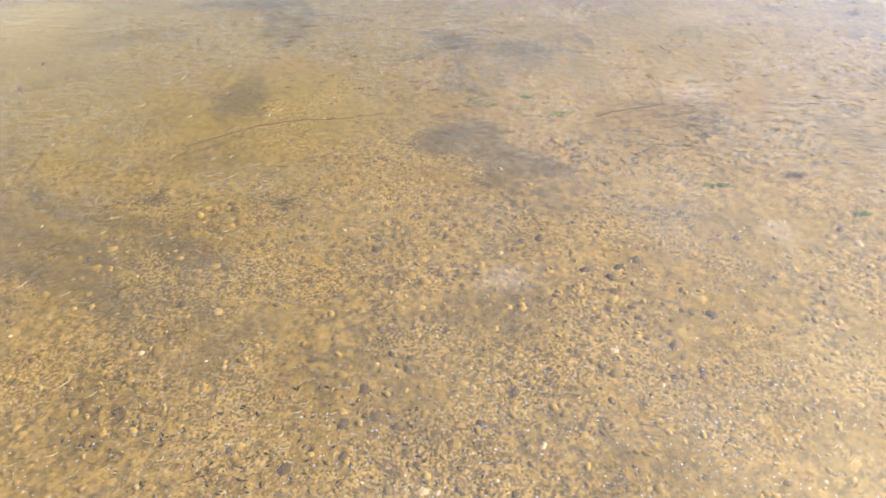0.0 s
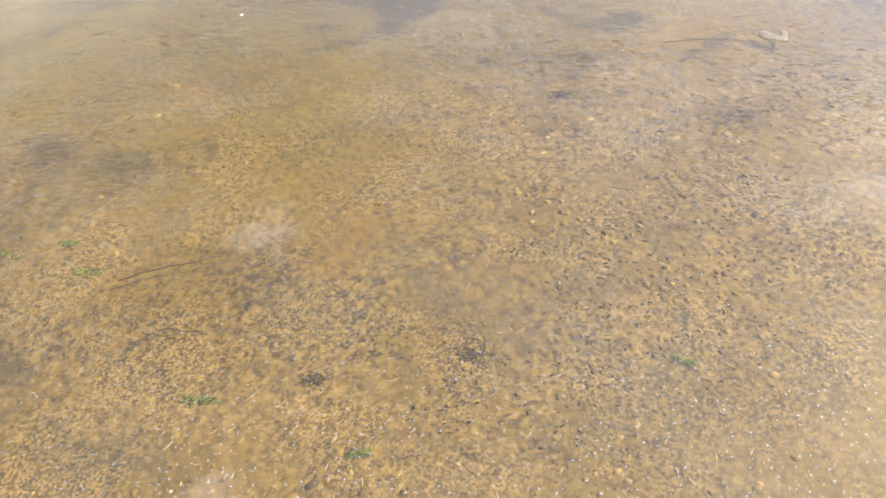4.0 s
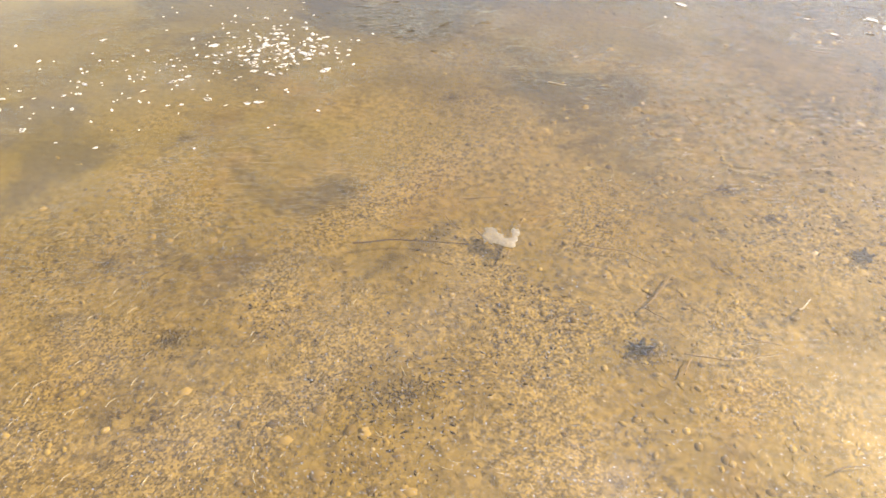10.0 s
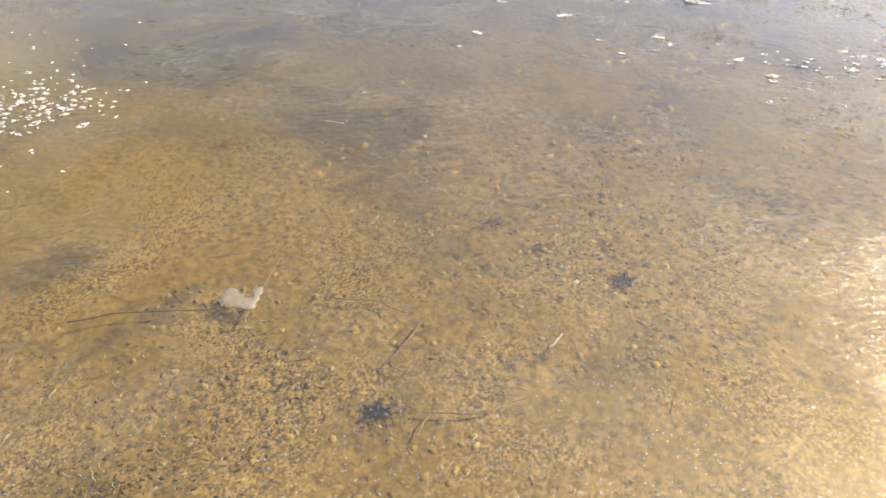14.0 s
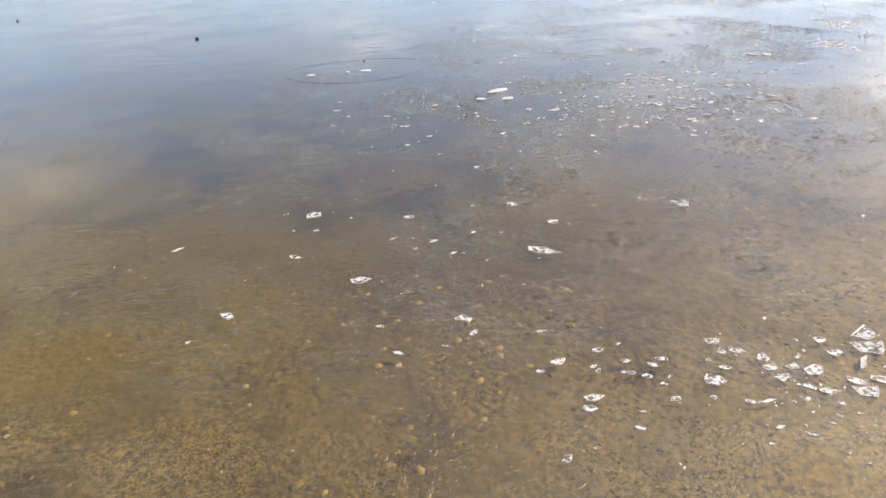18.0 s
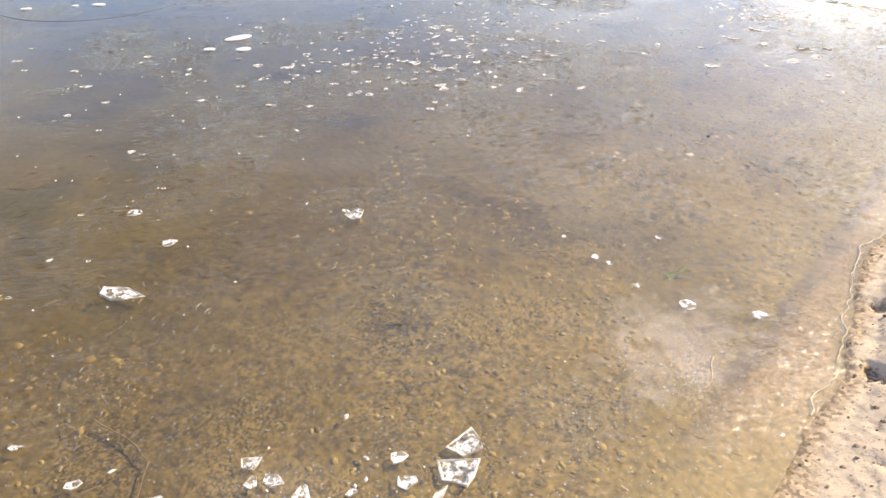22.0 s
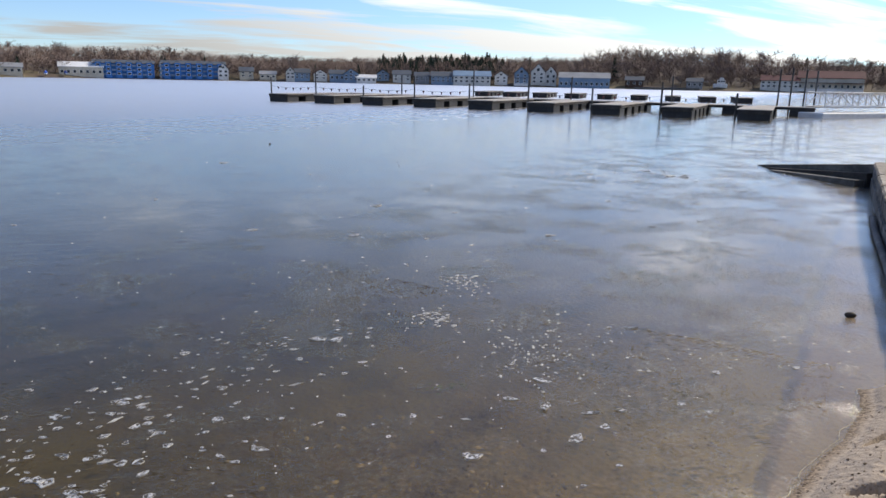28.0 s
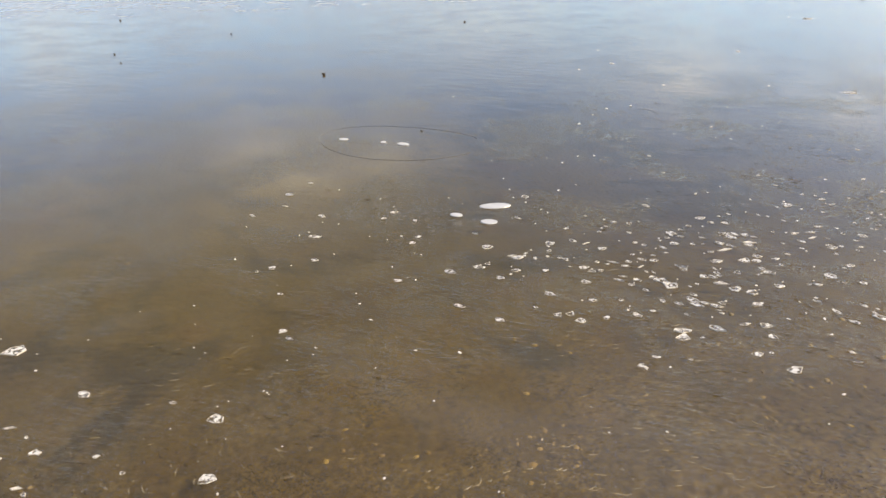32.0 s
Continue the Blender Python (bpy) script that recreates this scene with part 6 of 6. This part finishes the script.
house(9.0, 6.5, 3.0, M_CREAM, M_GREYS, "low cream building by the water", 6, 4, rows=1)

house(-29.6, 5.2, 3.6, M_BROWN, M_SLATE, "brown cabin standing back among bare trees", 6, 11, True)
house(-28.4, 4.6, 3.2, M_GREYS, M_REDROOF, "small grey cottage with a dull red roof", 6, 6)
house(-26.1, 4.8, 3.4, M_RUST, M_SLATE, "tan cottage on the wooded slope", 6, 7, True)
house(-24.6, 4.4, 3.0, M_BROWN, M_GREYS, "dark low boathouse at the shore", 5, 3, rows=1)
house(-16.4, 5.0, 4.2, M_GREYS, M_SLATE, "grey house half hidden by bare trees", 6, 12)
house(-12.6, 5.6, 4.6, M_CREAM, M_SLATE, "cream house standing behind the laid-up boats", 6, 14, True)
house(7.4, 5.4, 4.2, M_CREAM, M_SLATE, "cream two-storey house near the shore", 6, 7)
house(17.9, 5.0, 4.4, M_LBLUE, M_SLATE, "pale blue gabled house among trees", 6, 8, True)
house(21.0, 6.0, 3.8, M_GREYS, M_SLATE, "low grey lake house under dark pines", 6, 5)
house(27.3, 5.2, 4.6, M_TRIM, M_GREYS, "white house with a gable to the lake", 6, 6, True)
house(37.6, 7.0, 3.6, M_BROWN, M_SLATE, "long dark shed below the wooded hill", 7, 5, rows=1)
house(42.0, 6.0, 3.4, M_GREYS, M_SLATE, "small grey boathouse on the far lawn", 6, 6, rows=1)


def make_boat():
    ob = new("covered_boat")
    bm = B()
    ring = []
    for k, (x, w, z) in enumerate(((-2.6, 0.9, 0.9), (-1.0, 1.05, 0.95), (1.0, 1.0, 1.05), (2.2, 0.55, 1.2), (2.9, 0.03, 1.3))):
        ring.append([bm.verts.new(p) for p in ((x, -w, z), (x, -w * 0.6, 0.25), (x, 0, 0.1), (x, w * 0.6, 0.25), (x, w, z))])
    for a, b in zip(ring, ring[1:]):
        for k in range(4):
            bm.faces.new((a[k], b[k], b[k + 1], a[k + 1]))
    bm.faces.new(ring[0])
    bmesh.ops.recalc_face_normals(bm, faces=bm.faces)
    part("hull", bm, M_HULL, ob)
    bm = B()
    ring = []
    for x, w, z, t in ((-2.7, 0.95, 0.85, 1.9), (-0.8, 1.1, 0.9, 2.5), (1.0, 1.05, 1.0, 2.2), (2.95, 0.1, 1.25, 1.5)):
        ring.append([bm.verts.new(p) for p in ((x, -w, z), (x, -w * 0.6, (z + t) / 2 + 0.1), (x, 0, t), (x, w * 0.6, (z + t) / 2 + 0.1), (x, w, z))])
    for a, b in zip(ring, ring[1:]):
        for k in range(4):
            bm.faces.new((a[k], b[k], b[k + 1], a[k + 1]))
    bm.faces.new(ring[0]); bm.faces.new(ring[-1][::-1])
    bmesh.ops.recalc_face_normals(bm, faces=bm.faces)
    part("cover", bm, M_TARP, ob)
    for x in (-1.5, 1.2):
        part("stand", box(B(), x - 0.1, -0.5, -0.25, x + 0.1, 0.5, 0.3), M_PILE, ob)
    return tagged(ob, "white boat laid up on land under a blue cover", "boat", "laid-up boats")


boat = make_boat()
rnd = random.Random(9)
first = True
for k in range(28):
    az = -16.1 + k * 0.24 if k < 26 else -6.2 + (k - 26) * 1.2
    x, y = far_xy(az, far_d(az) + 3 + rnd.uniform(0, 1.5))
    m = pose(x, y, land_z(x, y) + 0.25, 0, 0, -az + 90 + rnd.uniform(-12, 12)) @ Matrix.Diagonal((0.8, 0.66, 0.8, 1))
    if first:
        boat.matrix_world, first = m, False
    else:
        copy_thing(boat, m)

cruiser = new("cabin_boat")
part("hull", box(B(), -2.7, -0.9, 0, 2.7, 0.9, 1.6, 0.25), M_HULL, cruiser)
cab = part("cabin", box(B(), -1.8, -0.75, 1.61, 1.2, 0.75, 3.1, 0.12), M_TRIM, cruiser)
for k in range(3):
    part("pane", box(B(), -1.6 + k * 0.9, 0.752, 2.2, -0.9 + k * 0.9, 0.78, 2.8), M_GLASS, cab)
part("flybridge", box(B(), -1.2, -0.6, 3.11, 0.4, 0.6, 3.9, 0.1), M_TRIM, cruiser)
part("mast", rod(B(), (-0.3, 0, 3.91), (-0.3, 0, 5.0), 0.05, 0.03), M_ALU, cruiser)
x, y = far_xy(43.8, far_d(43.8) + 5)
cruiser.matrix_world = pose(x, y, land_z(x, y), 0, 0, 180 - 43.8)
tagged(cruiser, "white cabin boat standing on the far lawn", "boat")

# low quay at the far right
x, y = far_xy(40.0, far_d(40.0) - 3)
quay = tagged(part("quay", box(B(), -12, -1, -0.5, 12, 1, 0.9, 0.05), M_CONCRETE), "low concrete quay at the far shore", "quay")
quay.matrix_world = pose(x, y, 0, 0, 0, 180 - 40)


# ---- trees ----
M_BARK = grainy("grey_bark", (0.24, 0.19, 0.165), (0.13, 0.105, 0.09), 4, 0.9, 0.4)
M_PALEBARK = grainy("pale_bark", (0.48, 0.42, 0.36), (0.26, 0.22, 0.18), 4, 0.9, 0.4)
# brown twigs, lightened in colour to stand in for aerial haze
M_TWIGS = foliage("bare_twigs", (0.155, 0.120, 0.108), (0.27, 0.205, 0.18))
M_PALETWIGS = foliage("pale_twigs", (0.34, 0.27, 0.22), (0.48, 0.39, 0.32))
M_RUSTLEAF = foliage("rust_leaves", (0.20, 0.09, 0.03), (0.36, 0.17, 0.06))
M_PINE = foliage("dark_pine_needles", (0.030, 0.048, 0.040), (0.060, 0.085, 0.062))
M_OLIVE = foliage("olive_evergreen", (0.045, 0.055, 0.012), (0.11, 0.11, 0.03))


def prism(vs_, fs, a, b, ra, rb):
    a, b = Vector(a), Vector(b)
    d = (b - a).normalized()
    s = d.orthogonal().normalized()
    t = d.cross(s)
    i = len(vs_)
    for p, r in ((a, ra), (b, rb)):
        for k in range(3):
            q = 2 * math.pi * k / 3
            vs_.append(tuple(p + (s * math.cos(q) + t * math.sin(q)) * r))
    fs.extend([(i, i + 1, i + 4, i + 3), (i + 1, i + 2, i + 5, i + 4), (i + 2, i, i + 3, i + 5)])


def bare_tree(seed, height, spread_, bark, twigs, fine=5, dense=1.0, thin=0.05, tips=2, bare=1):
    """Trunk and limbs in one part, the fine bare twigs in another."""
    r = random.Random(seed)
    tv, tf, cv_, cf = [], [], [], []

    def grow(p, d, length, rad, level):
        n = 3 if level < 3 else 2 if level == 3 else tips
        q = p
        for k in range(n):
            d = (d + Vector((r.gauss(0, 0.13), r.gauss(0, 0.13), 0.06))).normalized()
            e = q + d * length / n
            r1 = rad * (1 - 0.55 * (k + 1) / n)
            target = (tv, tf) if level < 3 else (cv_, cf)
            prism(*target, q, e, rad * (1 - 0.55 * k / n), r1)
            if level < fine:
                for _ in range(2 if r.random() < 0.55 * dense else 1):
                    if level == 0 and k < bare:
                        continue
                    side = Vector((r.gauss(0, 1), r.gauss(0, 1), r.uniform(0.0, 0.7))).normalized()
                    grow(e, (d * 0.55 + side * spread_).normalized(), length * r.uniform(0.5, 0.72), max(r1 * 0.62, thin), level + 1)
            q = e

    grow(Vector((0, 0, -0.3)), Vector((0, 0, 1)), height * 0.56, height * 0.019, 0)
    top = max(v[2] for v in cv_)
    k = height / top
    sc = lambda L: [(x * k, y * k, z * k) for x, y, z in L]
    ob = new("tree")
    a, b = new("trunk", mesh_of("trunk", sc(tv), tf, bark)), new("crown", mesh_of("crown", sc(cv_), cf, twigs))
    a.parent = b.parent = ob
    return ob


def conifer(seed, height, width, needles):
    r = random.Random(seed)
    ob = new("tree")
    part("trunk", rod(B(), (0, 0, -0.4), (0, 0, height * 0.96), height * 0.018, 0.03, 6), M_BARK, ob)
    vs_, fs = [], []
    for k in range(int(220)):
        z = height * (0.10 + 0.88 * r.random() ** 1.1)
        reach = width / 2 * (1 - z / height) ** 0.8 * r.uniform(0.55, 1.12) + 0.12
        a = r.uniform(0, 6.283)
        droop = reach * r.uniform(0.1, 0.4)
        tip = (reach * math.cos(a), reach * math.sin(a), z - droop)
        prism(vs_, fs, (reach * 0.15 * math.cos(a), reach * 0.15 * math.sin(a), z), tip, 0.12 + 0.16 * reach, 0.03)
    c = new("crown", mesh_of("crown", vs_, fs, needles))
    c.parent = ob
    return ob


OAKS = [bare_tree(k, 10.0, 0.62, M_BARK, M_TWIGS, 4, 1.0) for k in range(5)]
TALL = [bare_tree(40 + k, 12.0, 0.42, M_BARK, M_TWIGS, 4, 0.9) for k in range(2)]
WOOD = [bare_tree(20 + k, 10.0, 0.72, M_BARK, M_TWIGS, 4, 0.9, 0.075, 1, 0) for k in range(4)]
SLIM = [bare_tree(30 + k, 12.0, 0.50, M_BARK, M_TWIGS, 4, 0.9, 0.065, 1, 0) for k in range(2)]
PALE_TREE = bare_tree(61, 8.0, 0.6, M_PALEBARK, M_PALETWIGS, 4, 1.1)
RUST_TREE = bare_tree(62, 7.5, 0.75, M_BARK, M_RUSTLEAF, 4, 1.2)
PINES = [conifer(70 + k, 10.0, 4.2, M_PINE) for k in range(3)]
OLIVE = conifer(80, 8.2, 7.2, M_OLIVE)
used = set()


def plant(tree, az, back, scale, label, wide=1.0):
    x, y = far_xy(az, far_d(az) + back)
    m = pose(x, y, land_z(x, y), 0, 0, rnd.uniform(0, 360))
    if tree.name not in used:
        used.add(tree.name)
        ob = tree
        ob.matrix_world = m
    else:
        ob = copy_thing(tree, m)
    ob.scale = (scale * wide, scale * wide, scale)
    return tagged(ob, label, "tree", "trees on the far shore")


# tree height by heading
TOPS = [(-60, 11), (-45, 10.5), (-40, 11.0), (-33, 12.0), (-27, 12.5), (-21, 11.0), (-15, 9.5), (-8, 9.5), (0, 10.5), (6, 8.5), (14, 8.0), (19, 9.5), (26, 10.0), (33, 9.5), (36, 13.5), (44, 13.5), (48, 11.5), (54, 9.5), (62, 8.0), (70, 8)]
MASS = {}


def mass(tree, az, back, scale, wide=1.0):
    """One more tree for the joined woods."""
    x, y = far_xy(az, far_d(az) + back)
    t = rnd.uniform(0, 6.283)
    MASS.setdefault(tree.name, []).append((tree, x, y, land_z(x, y), scale * wide, scale, math.cos(t), math.sin(t)))


az = -62.0
while az < 70:
    h = float(np.interp(az, *zip(*TOPS))) * 1.32
    for back, f in ((12, 0.60), (22, 0.74), (33, 0.88), (45, 0.98), (60, 1.0)):
        a2 = az + rnd.uniform(-0.8, 0.8)
        hh = max(3.5, (h * f - land_z(*far_xy(a2, far_d(a2) + back)) * 0.8)) * rnd.uniform(0.85, 1.12)
        single = back == 12
        if 17.5 < a2 < 27 and back >= 24:
            mass(rnd.choice(PINES), a2, back, hh / 9.5, 1.5)
        elif rnd.random() < 0.03:
            plant(rnd.choice(PINES), a2, back, hh / 10, "single dark pine among bare trees", 1.5)
        elif 33 < a2 < 45 or 28 < a2 < 32:
            tree = rnd.choice(TALL if single else SLIM)
            plant(tree, a2, back, hh / 12, "tall slim bare tree in winter woods", 1.3) if single else mass(tree, a2, back, hh / 12, 1.3)
        else:
            tree = rnd.choice(OAKS if single else WOOD)
            plant(tree, a2, back, hh / 10, "bare brown winter tree on the far shore", 1.15) if single else mass(tree, a2, back, hh / 10, 1.15)
    for back in (9, 16, 26):
        a2 = az + rnd.uniform(-0.5, 0.5)
        mass(rnd.choice(WOOD), a2, back, rnd.uniform(0.34, 0.62), 1.6)
    az += 0.95 if -47 < az < 57 else 2.4


for k in range(110):
    a2, back = rnd.uniform(17.5, 27.5), rnd.uniform(16, 50)
    mass(rnd.choice(PINES), a2, back, rnd.uniform(0.6, 0.85) * (0.8 + back / 120), 1.7)


def join_mass(name, child, material, label):
    """All trees of the woods behind, in one mesh."""
    pts = []
    for rows_ in MASS.values():
        me = [c for c in rows_[0][0].children if c.name.startswith(child)][0].data
        if ("pine" in me.materials[0].name) != ("pine" in material.name):
            continue
        co = np.empty(len(me.vertices) * 3)
        me.vertices.foreach_get("co", co)
        co = co.reshape(-1, 3)
        for _, x, y, z, wide, tall, c, s_ in rows_:
            pts.append(np.stack([x + wide * (co[:, 0] * c - co[:, 1] * s_), y + wide * (co[:, 0] * s_ + co[:, 1] * c), z + tall * co[:, 2]], -1))
    if pts:
        tagged(new(name, mesh_many(name, np.concatenate(pts), [(0, 1, 4, 3), (1, 2, 5, 4)] if child == "crown" else [(0, 1, 4, 3), (1, 2, 5, 4), (2, 0, 3, 5)], 6, material)), label, "woods", kind="stuff")


join_mass("far_pines", "crown", M_PINE, "dense dark pine wood behind the far shore")
join_mass("far_woods", "crown", M_TWIGS, "bare brown winter woods behind the far shore")
MASS = {k: v for k, v in MASS.items() if "pine" not in [c for c in v[0][0].children if c.name.startswith("crown")][0].data.materials[0].name}
join_mass("far_trunks", "trunk", M_BARK, "grey trunks and limbs of the bare far woods")
# fine twigs between the trees of the far woods
r_ = np.random.RandomState(77)
N = 95000
ba, bb = r_.uniform(-50, 60, N), 9 + 62 * r_.uniform(0, 1, N) ** 0.8
bd = far_shore(ba) + bb
bx, by = EYE.x + bd * np.sin(np.radians(ba)), EYE.y + bd * np.cos(np.radians(ba))
bz = ground_z(*uv(bx, by))
tall_ = np.interp(ba, *zip(*TOPS)) * (0.55 + 0.45 * np.clip(bb / 45, 0, 1)) * (0.8 + 0.35 * fbm(ba * 0.9, bb * 0.15, 3, 61))
at = bz + np.maximum(tall_ - bz * 0.5, 2.5) * r_.uniform(0, 1, N) ** 0.8
tilt, way, reach = r_.uniform(0.1, 0.8, N), r_.uniform(0, 6.28, N), r_.uniform(0.7, 2.2, N)
tip = np.stack([bx + reach * np.sin(tilt) * np.cos(way), by + reach * np.sin(tilt) * np.sin(way), at + reach * np.cos(tilt)], -1)
low_ = np.stack([bx, by, at], -1)
side = np.stack([np.cos(np.radians(ba)), -np.sin(np.radians(ba)), 0 * ba], -1) * r_.uniform(0.04, 0.10, N)[:, None]
deep_ = np.stack([np.sin(np.radians(ba)), np.cos(np.radians(ba)), 0 * ba], -1) * 0.05
brush = np.stack([low_ - side, low_ + side, low_ + deep_, tip], 1).reshape(-1, 3)
tagged(new("far_brush", mesh_many("far_brush", brush, [(0, 1, 3), (1, 2, 3), (2, 0, 3)], 4, M_TWIGS)), "fine bare twigs and brush of the far woods", "brush", kind="stuff")

for a2, back, hgt in ((10.6, 7, 11.0), (11.0, 8, 9.5), (17.1, 8, 8.5), (30.2, 12, 11.5)):
    plant(OAKS[0], a2, back, hgt / 10, "large bare spreading tree beside the houses", 1.2)
for a2, back, hgt in ((1.6, 10, 8.0), (4.4, 14, 8.5), (14.2, 8, 5.5), (-33.2, 10, 9.0), (-26.3, 22, 11.5), (-24.6, 25, 11.0), (-20.0, 14, 7.5), (-14.8, 22, 10.5), (-37.2, 30, 10.5)):
    plant(PINES[1], a2, back, hgt / 10, "dark conifer standing above the bare trees", 0.9)
plant(OLIVE, -34.5, 5, 1.0, "broad olive-green evergreen beside a cottage")
plant(PALE_TREE, -31.3, 4, 1.0, "pale-barked bare tree at the water's edge", 1.1)
plant(RUST_TREE, -9.6, 6, 1.0, "tree with rust-coloured leaves by the boat store")

for tree in WOOD + SLIM + OAKS + TALL + PINES:
    if tree.name not in used:
        for ob in list(tree.children) + [tree]:
            bpy.data.objects.remove(ob)
